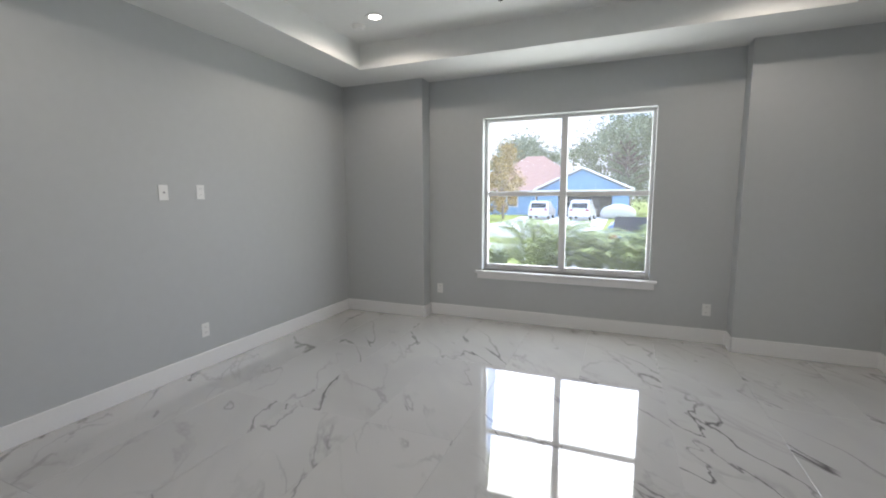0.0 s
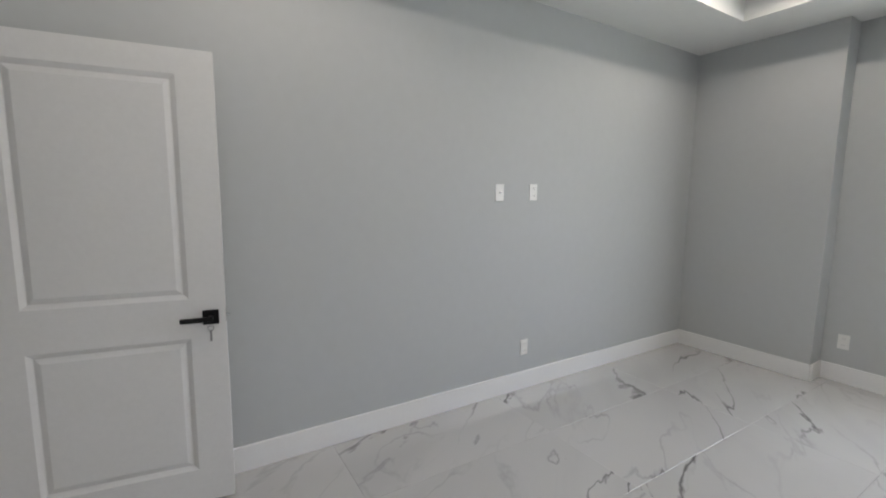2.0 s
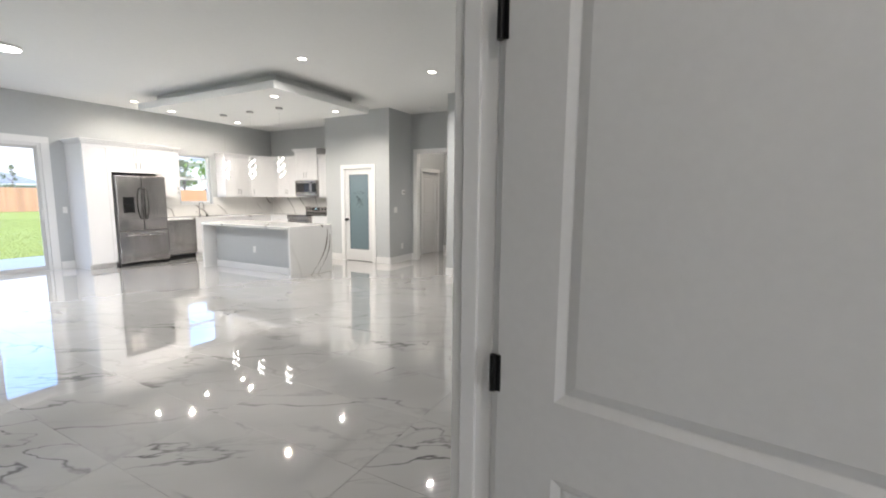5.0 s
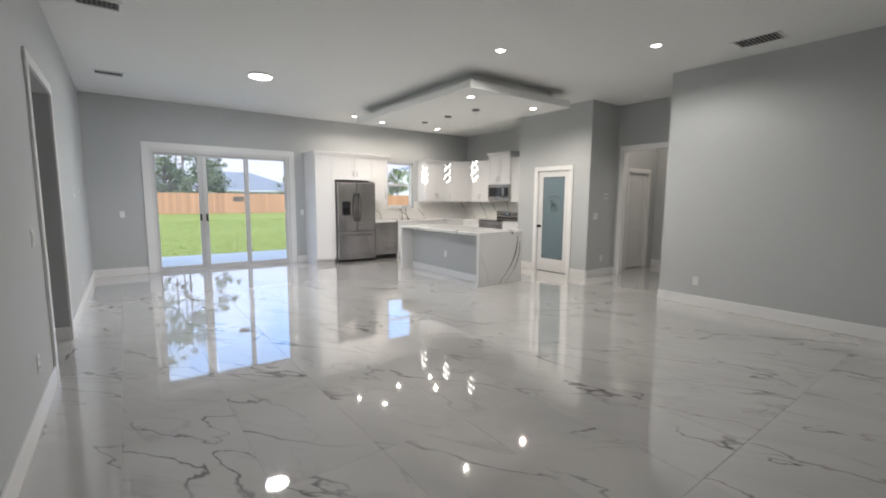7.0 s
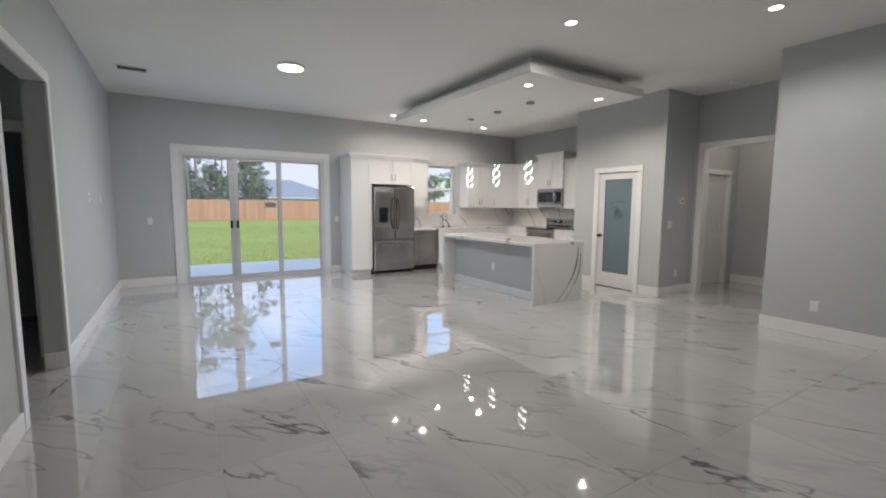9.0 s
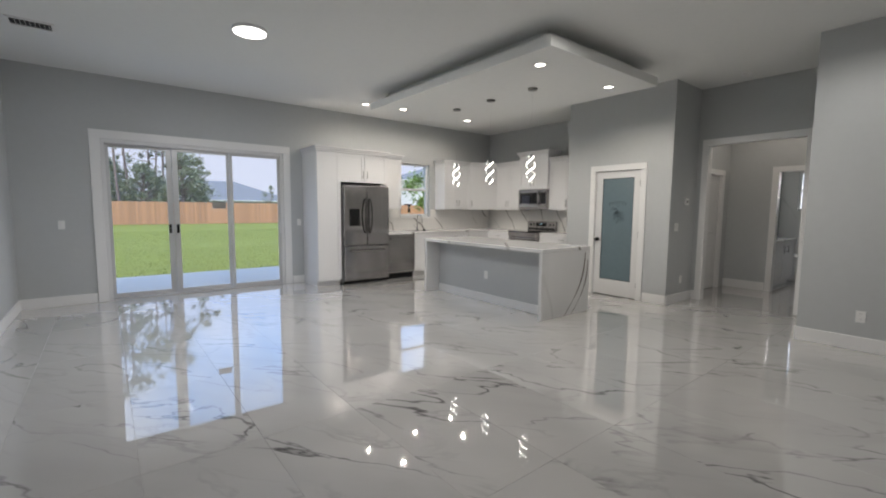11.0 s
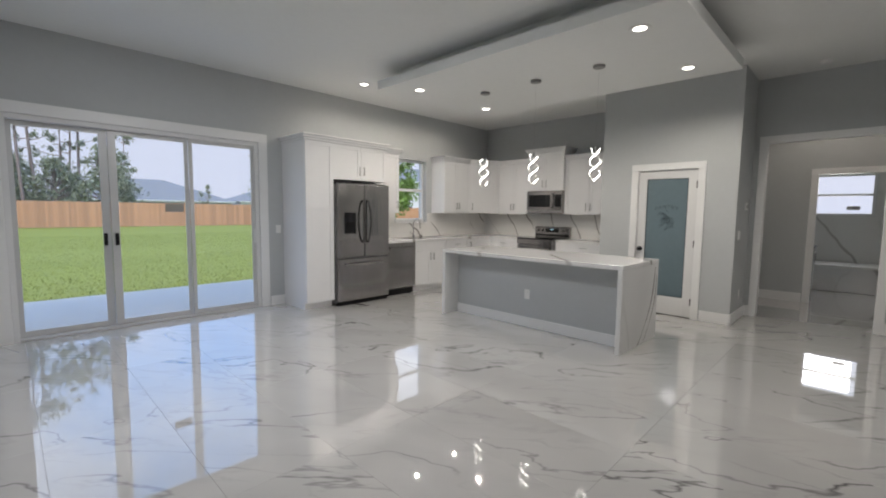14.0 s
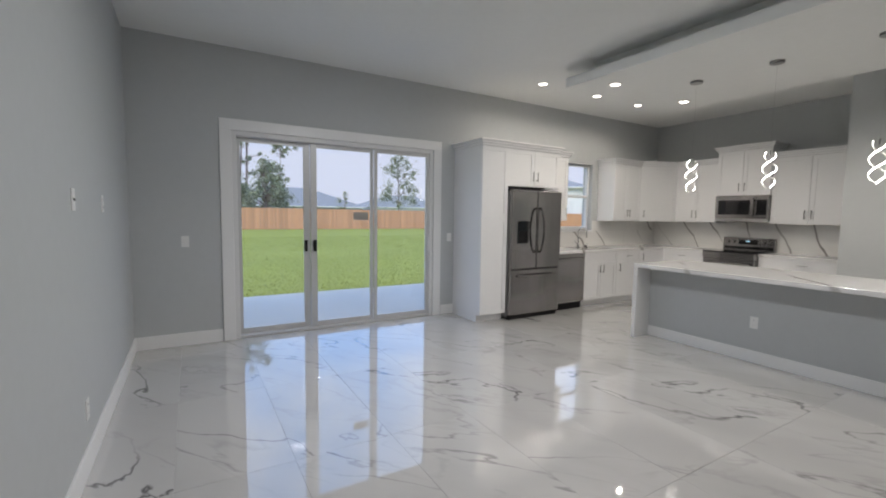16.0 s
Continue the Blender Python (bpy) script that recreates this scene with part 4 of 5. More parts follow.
# microwave
mw = thing("microwave", "stainless steel over-range microwave under the cabinet", "microwave", pose(KX + 0.40, MY0 + 0.004, 1.385, 0, 0, 90))
MW = MY1 - MY0 - 0.008
part("body", bx(0, 0, 0, MW, 0.395, 0.412, bevel=0.004), STEEL, mw)
d = part("door", bx(0.004, -0.022, 0.05, MW - 0.17, 0, 0.40, bevel=0.005), STEEL, mw)
part("window", bx(0.05, -0.025, 0.11, MW - 0.25, -0.022, 0.34), DARKGLASS, d)
part("control_panel", bx(MW - 0.166, -0.022, 0.05, MW - 0.004, 0, 0.40, bevel=0.005), STEEL, mw)
part("keypad", bx(MW - 0.155, -0.0245, 0.11, MW - 0.02, -0.022, 0.34), DARKGLASS, mw)
bm = B()
tube(bm, [(MW - 0.20, -0.03 - 0.03 * math.sin(math.pi * t) ** 0.5, 0.09 + 0.27 * t) for t in np.linspace(0, 1, 10)], 0.012, 8)
part("handle", bm, STEEL, d, "", True)
part("vent_strip", bx(0.01, -0.012, 0.008, MW - 0.01, 0, 0.045), GREYP, mw)

# island
IX0, IX1, IY0, IY1 = -8.30, -7.30, -8.13, -5.70
isl = thing("kitchen_island", "kitchen island with white veined waterfall quartz and grey-blue panel", "kitchen island", pose((IX0 + IX1) / 2, (IY0 + IY1) / 2, 0))
hx, hy = (IX1 - IX0) / 2, (IY1 - IY0) / 2
part("countertop", bx(-hx - 0.0, -hy, 0.84, hx + 0.0, hy, 0.885, bevel=0.004), QUARTZ, isl, "white quartz top with grey veins")
wf = part("waterfall_end", bx(-hx, hy - 0.05, 0, hx, hy - 0.0015, 0.8395, bevel=0.003), QPLAIN, isl, "white quartz waterfall end with grey veins")
part("waterfall_end", bx(-hx, -hy + 0.0015, 0, hx, -hy + 0.05, 0.8395, bevel=0.003), QUARTZ, isl, "white quartz waterfall end with grey veins")
rv = random.Random(3)
for top, foot, z1, wide in ((-0.39, 0.03, 0.80, 0.019), (-0.45, -0.12, 0.70, 0.014)):
    bm, prev = B(), None
    for i in range(25):
        t = i / 24
        x = top + (foot - top) * (0.25 * t + 0.75 * t ** 2.2) - 0.035 * math.sin(3.3 * t) + rv.uniform(-0.003, 0.003)
        h = wide * (0.25 + math.sin(math.pi * min(1, t * 1.1 + 0.1)) ** 2 * 0.6 + 0.25 * rv.random())
        pair = [bm.verts.new((q, hy - 0.0009, 0.004 + z1 * (1 - t))) for q in (x - h, x + h)]
        if prev:
            bm.faces.new((prev[0], prev[1], pair[1], pair[0]))
        prev = pair
    part("vein", bm, VEIN, wf, "grey-brown marble vein")
part("panel", bx(0.02, -hy + 0.051, 0, hx - 0.27, hy - 0.051, 0.839), PAINT, isl, "grey-blue painted panel")
part("baseboard", bx(hx - 0.27, -hy + 0.051, 0, hx - 0.254, hy - 0.051, 0.12, bevel=0.004), TRIM, isl)
part("cabinet_body", bx(-hx + 0.05, -hy + 0.051, 0.1, 0.02, hy - 0.051, 0.839), CAB, isl)
part("toe_kick", bx(-hx + 0.1, -hy + 0.051, 0, 0.02, hy - 0.051, 0.1), CAB, isl)
for k in range(4):
    w = (2 * hy - 0.104) / 4
    f = shaker(isl, 0, w, 0.1, 0.835, hx=0.05 if k % 2 else w - 0.05, hz=0.72)
    f.matrix_basis = pose(-hx + 0.05, hy - 0.052 - k * w, 0, 0, 0, -90)


# ---- fixtures ----
def plate(m, kind, label, w=0.072, h=0.116):
    """Wall plate on a face; local y points out of the wall's face towards -y."""
    ob = thing({"outlet": "wall_outlet", "switch": "light_switch", "cable": "cable_plate"}[kind], label, {"outlet": "outlet", "switch": "switch", "cable": "wall plate"}[kind], m)
    part("cover", bx(-w / 2, -0.006, -h / 2, w / 2, 0, h / 2, bevel=0.002), PLASTIC, ob)
    if kind == "outlet":
        for dz in (-0.026, 0.026):
            s = part("socket", bx(-0.017, -0.0085, dz - 0.016, 0.017, -0.006, dz + 0.016, bevel=0.001), PLASTIC, ob)
            for dx in (-0.007, 0.007):
                part("slot", bx(dx - 0.0012, -0.0092, dz - 0.004, dx + 0.0012, -0.0084, dz + 0.007), GREYP, s)
    elif kind == "switch":
        n = max(1, round(w / 0.06))
        for k in range(n):
            x = (k - (n - 1) / 2) * 0.046
            part("rocker", bx(x - 0.016, -0.011, -0.033, x + 0.016, -0.006, 0.033, bevel=0.002), PLASTIC, ob)
    else:
        part("jack", cyl(B(), (0, -0.014, 0), 0.007, 0.009, "y", seg=10), NICKEL, ob)
    return ob


def on(axis, c, s, u, z):
    """Pose of a plate on a wall face whose room lies towards s."""
    rz = {("x", 1): 90, ("x", -1): -90, ("y", 1): 180, ("y", -1): 0}[(axis, s)]
    return pose(*((c, u, z) if axis == "x" else (u, c, z)), 0, 0, rz)


plate(on("x", BXL, 1, 2.215, 1.472), "cable", "white cable plate on the grey bedroom wall")
plate(on("x", BXL, 1, 2.525, 1.478), "outlet", "white outlet high on the grey bedroom wall")
plate(on("x", BXL, 1, 2.485, 0.325), "outlet", "white outlet low on the grey bedroom wall")
plate(on("y", BYN, -1, -2.0, 0.33), "outlet", "white outlet beside the bedroom window")
plate(on("y", BYN, -1, 0.82, 0.33), "outlet", "white outlet beside the bedroom window")
plate(on("x", RX, 1, -3.11, 0.34), "outlet", "white outlet on the grey living room wall")
plate(on("y", GYS, 1, -2.71, 1.11), "switch", "white switch beside the sliding door")
plate(on("y", GYS, 1, -5.945, 1.11), "switch", "white switch between sliding door and cabinet")
plate(on("x", GXL, -1, -4.45, 1.15), "switch", "white switch on the grey side wall")
plate(on("x", GXL, -1, -4.2, 0.36), "outlet", "white outlet on the grey side wall")
plate(on("x", GXL, -1, -7.8, 1.48), "cable", "white cable plate on the grey side wall")
plate(on("x", GXL, -1, -8.66, 1.47), "outlet", "white outlet high on the grey side wall")
plate(on("x", GXL, -1, -7.88, 0.33), "outlet", "white outlet low on the grey side wall")
plate(on("y", PY1, 1, -9.7, 1.13), "switch", "white double switch on the pantry side wall", w=0.12)
plate(on("y", PY1, 1, -9.94, 0.34), "outlet", "white outlet on the pantry side wall")
plate(pose(IX1 - 0.27, -6.95, 0.40, 0, 0, 90), "outlet", "white outlet on the island panel")
th = thing("thermostat", "small white square thermostat on the wall", "thermostat", on("y", PY1, 1, -9.98, 1.5))
part("case", bx(-0.05, -0.022, -0.05, 0.05, 0, 0.05, bevel=0.006), PLASTIC, th)
part("screen", bx(-0.028, -0.0235, -0.018, 0.028, -0.022, 0.022), GREYP, th)
bxs = thing("wall_box", "small white plastic box high on the wall", "wall box", on("x", KX, 1, -7.15, 2.62))
part("case", bx(-0.12, -0.05, -0.05, 0.12, 0, 0.05, bevel=0.01), PLASTIC, bxs)


def downlight(x, y, z, power, label, warm=(1, 0.965, 0.925)):
    ob = thing("recessed_light", label, "ceiling light", pose(x, y, z), group="recessed lights")
    bm = B()
    ri, ro = 0.056, 0.088
    k = 28
    a = [[bm.verts.new((r * math.cos(t), r * math.sin(t), h)) for t in (2 * math.pi * i / k for i in range(k))] for r, h in ((ro, -0.0005), (ro - 0.006, -0.006), (ri, -0.006), (ri - 0.004, -0.0005))]
    for p, q in zip(a, a[1:]):
        for i in range(k):
            bm.faces.new((p[i], p[(i + 1) % k], q[(i + 1) % k], q[i]))
    part("trim_ring", bm, PLASTIC, ob)
    part("lens", cyl(B(), (0, 0, -0.003), ri - 0.004, 0.0025, seg=28), LED, ob, "glowing warm white lens")
    lamp("recessed_lamp", "SPOT", look((x, y, z - 0.02), (x, y, 0)), power, warm, soft=0.021, cone=radians(164))
    return ob


CANS = [(-6.94, -5.52, 2.92), (-8.27, -5.51, 2.92), (-6.94, -8.22, 2.92), (-8.28, -8.22, 2.92),
        (-6.86, -9.30, GZ), (-7.92, -9.30, GZ), (-8.86, -9.30, GZ), (-6.45, -4.40, GZ), (-7.73, -3.20, GZ)]
for c in CANS:
    living = c[1] > -5
    downlight(*c, 38 if living else (17 if c[1] < -9 else 39), "lit round recessed ceiling light with a white rim", (1, 0.95, 0.90) if living else (1, 0.91, 0.80))
for x, y in ((-2.08, 3.48), (0.95, 3.48), (-2.08, 0.8), (0.95, 0.8)):
    downlight(x, y, TRAY, 11 if y > 2 else 12, "lit round recessed light in the tray ceiling", (1, 0.88, 0.78))
# no known fixture here: added out of view to light the hall
downlight(-11.0, -4.4, GZ, 22, "unseen recessed light added to brighten the hall", (1, 0.88, 0.76))

dl_ob = thing("flush_ceiling_light", "round white flush LED ceiling light, lit", "ceiling light", pose(-4.44, -7.24, GZ))
part("housing", cyl(B(), (0, 0, -0.03), 0.17, 0.03, seg=40, bevel=0.004), PLASTIC, dl_ob)
part("diffuser", cyl(B(), (0, 0, -0.036), 0.155, 0.006, seg=40), LEDDISC, dl_ob, "glowing white diffuser")
lamp("flush_lamp", "AREA", look((-4.44, -7.24, GZ - 0.05), (-4.44, -7.24, 0)), 40, (0.98, 0.98, 1), shape="DISK", sx=0.3, sy=0.3)


def pendant(y, turn):
    ob = thing("pendant_light", "double-helix LED pendant light, lit, over the island", "pendant light", pose(-7.58, y, 1.73), group="pendants over the island")
    H = 0.34
    for ph in (turn, turn + math.pi):
        turns = 1.3

        def ribbon(r_in, r_out, half):
            bm, prev = B(), None
            for i in range(61):
                t = i / 60
                an = ph + 2 * math.pi * turns * t
                r = 0.056 * (0.55 + 0.45 * math.sin(math.pi * min(max(t, 0.04), 0.96)) ** 0.5)
                c, s = math.cos(an), math.sin(an)
                ring = [bm.verts.new((q * c, q * s, H * t + dz)) for q, dz in ((r + r_in, -half), (r + r_out, -half), (r + r_out, half), (r + r_in, half))]
                if prev:
                    for k in range(4):
                        bm.faces.new((prev[k], prev[(k + 1) % 4], ring[(k + 1) % 4], ring[k]))
                else:
                    bm.faces.new(ring)
                prev = ring
            bm.faces.new(prev[::-1])
            return bm
        part("carrier", ribbon(-0.004, 0.0, 0.0055), PLASTIC, ob)
        part("led_helix", ribbon(0.0003, 0.0018, 0.0055), LEDSTRIP, ob, "glowing white LED ribbon")
    part("cable", tube(B(), [(0, 0, H), (0, 0, 1.17)], 0.0005, 4), NICKEL, ob)
    part("stem", cyl(B(), (0, 0, H - 0.03), 0.008, 0.05, seg=8), CHROME, ob)
    part("canopy", cyl(B(), (0, 0, 1.165), 0.06, 0.024, seg=28, bevel=0.003), NICKEL, ob, "round nickel canopy")


for y, turn in ((-6.16, 0.2), (-6.92, 0.7), (-7.67, 1.3)):
    pendant(y, turn)


def vent(x, y, z, w, d, rz):
    ob = thing("ceiling_vent", "white louvred air vent in the ceiling", "air vent", pose(x, y, z, 0, 0, rz))
    bm = B()
    for a in ((-w / 2, -d / 2, -w / 2 + 0.025, d / 2), (w / 2 - 0.025, -d / 2, w / 2, d / 2), (-w / 2 + 0.025, -d / 2, w / 2 - 0.025, -d / 2 + 0.025), (-w / 2 + 0.025, d / 2 - 0.025, w / 2 - 0.025, d / 2)):
        box(bm, a[0], a[1], -0.012, a[2], a[3], 0)
    part("frame", bm, PLASTIC, ob)
    # black sheet paints the shade of the duct behind the slats
    part("duct_shade", bx(-w / 2 + 0.025, -d / 2 + 0.025, -0.002, w / 2 - 0.025, d / 2 - 0.025, -0.0005), BLACK, ob)
    n = int((w - 0.05) / 0.036)
    for k in range(n):
        s = part("slat", bx(-0.001, -d / 2 + 0.025, -0.006, 0.001, d / 2 - 0.025, 0.004), PLASTIC, ob)
        s.matrix_basis = pose(-w / 2 + 0.04 + k * 0.036, 0, -0.006, 0, 0, 0)


vent(-2.69, -8.48, GZ, 0.36, 0.24, 0)
vent(-2.67, -5.71, GZ, 0.36, 0.24, 0)
vent(-8.42, -2.43, GZ, 0.45, 0.32, 90)


def smoke(x, y, z):
    ob = thing("smoke_detector", "round white smoke detector on the ceiling", "smoke detector", pose(x, y, z))
    part("base", cyl(B(), (0, 0, -0.012), 0.062, 0.012, seg=28), PLASTIC, ob)
    part("cover", cyl(B(), (0, 0, -0.036), 0.042, 0.024, seg=28, r2=0.056, bevel=0.003), PLASTIC, ob)


fan = thing("ceiling_fan_hub", "black downrod and hub at the middle of the tray ceiling", "ceiling fan", pose(-0.58, 2.15, TRAY))
part("canopy", cyl(B(), (0, 0, -0.06), 0.065, 0.06, r2=0.07, bevel=0.006), BLACK, fan)
part("downrod", cyl(B(), (0, 0, -0.36), 0.013, 0.3), BLACK, fan)
part("hub", cyl(B(), (0, 0, -0.52), 0.05, 0.16, r2=0.07, bevel=0.01), BLACK, fan)
part("finial", cyl(B(), (0, 0, -0.645), 0.012, 0.125, bevel=0.004), BLACK, fan)
smoke(-2.33, 3.60, TRAY)
smoke(-9.93, -4.52, GZ)

# bathroom beyond the hall
BX = -14.6
wall("wall_bath_far", "x", BX - TH, BX, -5.2, -2.6, 0, TOP, [(-4.90, -3.95, 1.40, 2.20)])
wall("wall_bath_a", "y", -5.2 - TH, -5.2, BX, HFX - TH, 0, TOP)
wall("wall_bath_b", "y", -2.6, -2.6 + TH, BX, HFX - TH, 0, TOP)
solid("ceiling_bath", bx(BX, -5.2, 2.7, HFX - TH, -2.6, 2.8), CEIL, "white painted bathroom ceiling", "ceiling")
bwn = thing("window_3", "white framed frosted bathroom window", "window", kind="structure")
for a in ((-4.90, 1.40, -4.86, 2.20), (-3.99, 1.40, -3.95, 2.20), (-4.86, 1.40, -3.99, 1.44), (-4.86, 2.16, -3.99, 2.20), (-4.86, 1.78, -3.99, 1.82)):
    part("window_frame", bx(BX - 0.08, a[0], a[1], BX - 0.02, a[2], a[3], bevel=0.003), VINYL, bwn)
for a, b in ((1.44, 1.78), (1.82, 2.16)):
    g = part("pane", bx(BX - 0.055, -4.86, a, BX - 0.05, -3.99, b), PANE, bwn)
    g.visible_shadow = False
    if a < 1.5:
        part("sticker", bx(BX - 0.0496, -4.34, 1.51, BX - 0.0488, -4.15, 1.58), LABELP, g, "small grey paper sticker")
lamp("daylight_bath", "AREA", look((BX - 0.12, -4.42, 1.8), (BX + 2, -4.42, 1.3)), 11, (1, 0.97, 0.93), shape="RECTANGLE", sx=0.7, sy=0.6)
tub = thing("bathtub", "white built-in bathtub with a marble tiled front", "bathtub", pose(BX + 0.41, -3.9, 0))
part("apron", bx(-0.40, -1.29, 0, 0.38, 1.29, 0.45, bevel=0.01), QUARTZ, tub)
part("rim", bx(-0.405, -1.29, 0.4505, 0.40, 1.29, 0.49, bevel=0.01), PLASTIC, tub)
solid("bath_tiling", bx(BX + 0.001, -5.19, 0, BX + 0.010, -4.905, 2.7), BATHM, "white veined marble wall tiling", "wall tiling")
solid("bath_tiling", bx(BX + 0.001, -4.905, 0, BX + 0.010, -3.945, 1.395), BATHM, "white veined marble wall tiling under the window", "wall tiling")
solid("bath_tiling", bx(BX + 0.001, -3.945, 0, BX + 0.010, -2.61, 2.7), BATHM, "white veined marble wall tiling", "wall tiling")
van = thing("vanity", "white bathroom vanity with a quartz top", "vanity", pose(-13.0, -5.195, 0, 0, 0, 180))
part("body", bx(-0.7, -0.5, 0.08, 0.6, 0, 0.82), CAB, van)
part("top", bx(-0.72, -0.53, 0.821, 0.62, 0, 0.86, bevel=0.004), QUARTZ, van)
part("plinth", bx(-0.68, -0.44, 0, 0.58, 0, 0.08), CAB, van)
for a, b in ((-0.7, -0.05), (-0.05, 0.6)):
    shaker(van, a, b, 0.1, 0.82, y=-0.5, hx=(a + b) / 2 + (0.2 if a < -0.5 else -0.2), hz=0.68)

# ---- outdoors ----
GRZ = -0.12
STREET = -0.6
bm = B()


def sheet(x0, y0, z0, x1, y1, z1):
    bm.faces.new([bm.verts.new(p) for p in ((x0, y0, z0), (x1, y0, z0), (x1, y1, z1), (x0, y1, z1))])


sheet(-400, -600, GRZ, 400, GYS - 0.2, GRZ)
sheet(-400, GYS - 0.2, GRZ, -14.6, BYN + 0.25, GRZ)
sheet(BXR + TH, GYS - 0.2, GRZ, 400, BYN + 0.25, GRZ)
sheet(-400, BYN + 0.25, GRZ, 400, 8.5, GRZ - 0.12)
sheet(-400, 8.5, GRZ - 0.12, 400, 19, STREET)
sheet(-400, 19, STREET, 400, 600, STREET)
bmesh.ops.remove_doubles(bm, verts=bm.verts, dist=0.001)
solid("ground", bm, GRASS, "flat bright green mown lawn", "lawn")
solid("patio", bx(-10.8, -12.9, GRZ - 0.1, 0.5, GYS - 0.2, -0.03, bevel=0.01), CONC, "pale concrete patio slab outside the sliding door", "patio")


def stuff(name, verts, faces, material, label, category):
    me = bpy.data.meshes.new(name)
    me.from_pydata(verts, [], faces)
    me.materials.append(material)
    return tagged(new(name, me), label, category, kind="stuff")


def grass(n, x0, x1, y0, y1, seed):
    rs = np.random.RandomState(seed)
    x = rs.uniform(x0, x1, n)
    u = rs.rand(n)
    y = y1 + (y0 - y1) * u ** 1.7
    a, h, w = rs.uniform(0, 6.28, n), rs.uniform(0.015, 0.04, n), rs.uniform(0.006, 0.014, n)
    lx, ly = rs.uniform(-0.03, 0.03, n), rs.uniform(-0.03, 0.03, n)
    z = np.full(n, GRZ)
    v = np.stack([np.stack([x - w * np.cos(a), y - w * np.sin(a), z], 1), np.stack([x + w * np.cos(a), y + w * np.sin(a), z], 1), np.stack([x + lx, y + ly, z + h], 1)], 1).reshape(-1, 3)
    f = np.arange(3 * n).reshape(-1, 3)
    return v.tolist(), f.tolist()


stuff("grass", *grass(90000, -22, 8, -34, -12.92, 3), BLADE, "short bright green grass blades", "grass")

# board fence along the back of the yard
FY = -46.0
fence = thing("fence", "new orange-brown wooden board fence around the yard", "fence", pose(0, FY, GRZ))
bm = B()
for z in (0.3, 0.95, 1.6):
    box(bm, -75, -0.06, z, 40, -0.02, z + 0.09)
part("rail", bm, FENCEW, fence)
bd = mesh_of("board", bx(-0.069, -0.018, 0.03, 0.069, 0, 1.93), FENCEW)
for k in range(300):
    o = new("board", bd)
    o.parent = fence
    o.location = (-32 + 0.142 * k, 0, random.uniform(-0.01, 0.015))
bm = B()
for k in range(300):
    box(bm, -75 + 0.142 * k - 0.069, -0.018, 0.03, -75 + 0.142 * k + 0.069, 0, 1.93 + random.uniform(-0.01, 0.015))
tagged(part("far_boards", bm, FENCEW, fence), kind="stuff")


def leaves(rs, centres, radii, n, size):
    """Small leaf quads scattered through clumps."""
    k = rs.randint(0, len(centres), n)
    d = rs.normal(size=(n, 3))
    d /= np.linalg.norm(d, axis=1)[:, None]
    c = np.array(centres)[k] + d * (np.array(radii)[k] * np.abs(rs.normal(0.0, 0.75, n)).clip(0, 1.7))[:, None]
    a, b = rs.normal(size=(n, 3)), rs.normal(size=(n, 3))
    a /= np.linalg.norm(a, axis=1)[:, None]
    b -= a * (a * b).sum(1)[:, None]
    b /= np.linalg.norm(b, axis=1)[:, None]
    s = size * rs.uniform(0.6, 1.4, n)[:, None]
    v = np.stack([c - a * s, c - b * s * 0.5, c + a * s, c + b * s * 0.5], 1).reshape(-1, 3)
    return v.tolist(), np.arange(4 * n).reshape(-1, 4).tolist()


def tree(x, y, h, spread, seed, material, label, n=5000, size=0.16, low=0.25, flat=1.0, trunk_r=0.2, z=None, clumps=22):
    rs = np.random.RandomState(seed)
    ob = thing("tree", label, "tree", pose(x, y, GRZ if z is None else z))
    bm = B()
    lean = rs.uniform(-0.06, 0.06, 2) * h
    tube(bm, [(lean[0] * t * t, lean[1] * t * t, h * 0.9 * t) for t in np.linspace(0, 1, 8)], [trunk_r * (1 - 0.85 * t) for t in np.linspace(0, 1, 8)], 8)
    cs, rd = [], []
    for k in range(clumps):
        t = low + (0.97 - low) * rs.rand()
        a = rs.uniform(0, 6.28)
        prof = math.sin(math.pi * min(1, (t - low) / (1 - low) * 0.75 + 0.2))
        r = spread * prof * rs.uniform(0.35, 1.0)
        p0 = Vector((lean[0] * t * t, lean[1] * t * t, h * t * 0.8))
        p1 = Vector((r * math.cos(a), r * math.sin(a), h * t * flat))
        tube(bm, [p0, (p0 + p1) / 2 + Vector((0, 0, 0.04 * h)), p1], [trunk_r * 0.32, trunk_r * 0.2, trunk_r * 0.06], 5)
        cs.append(tuple(p1))
        rd.append(spread * rs.uniform(0.16, 0.36))
    part("trunk", bm, BARK, ob, "", True)
    me = bpy.data.meshes.new("crown")
    v, f = leaves(rs, cs, rd, n, size)
    me.from_pydata(v, [], f)
    me.materials.append(material)
    cr = new("crown", me)
    cr.parent = ob
    return ob


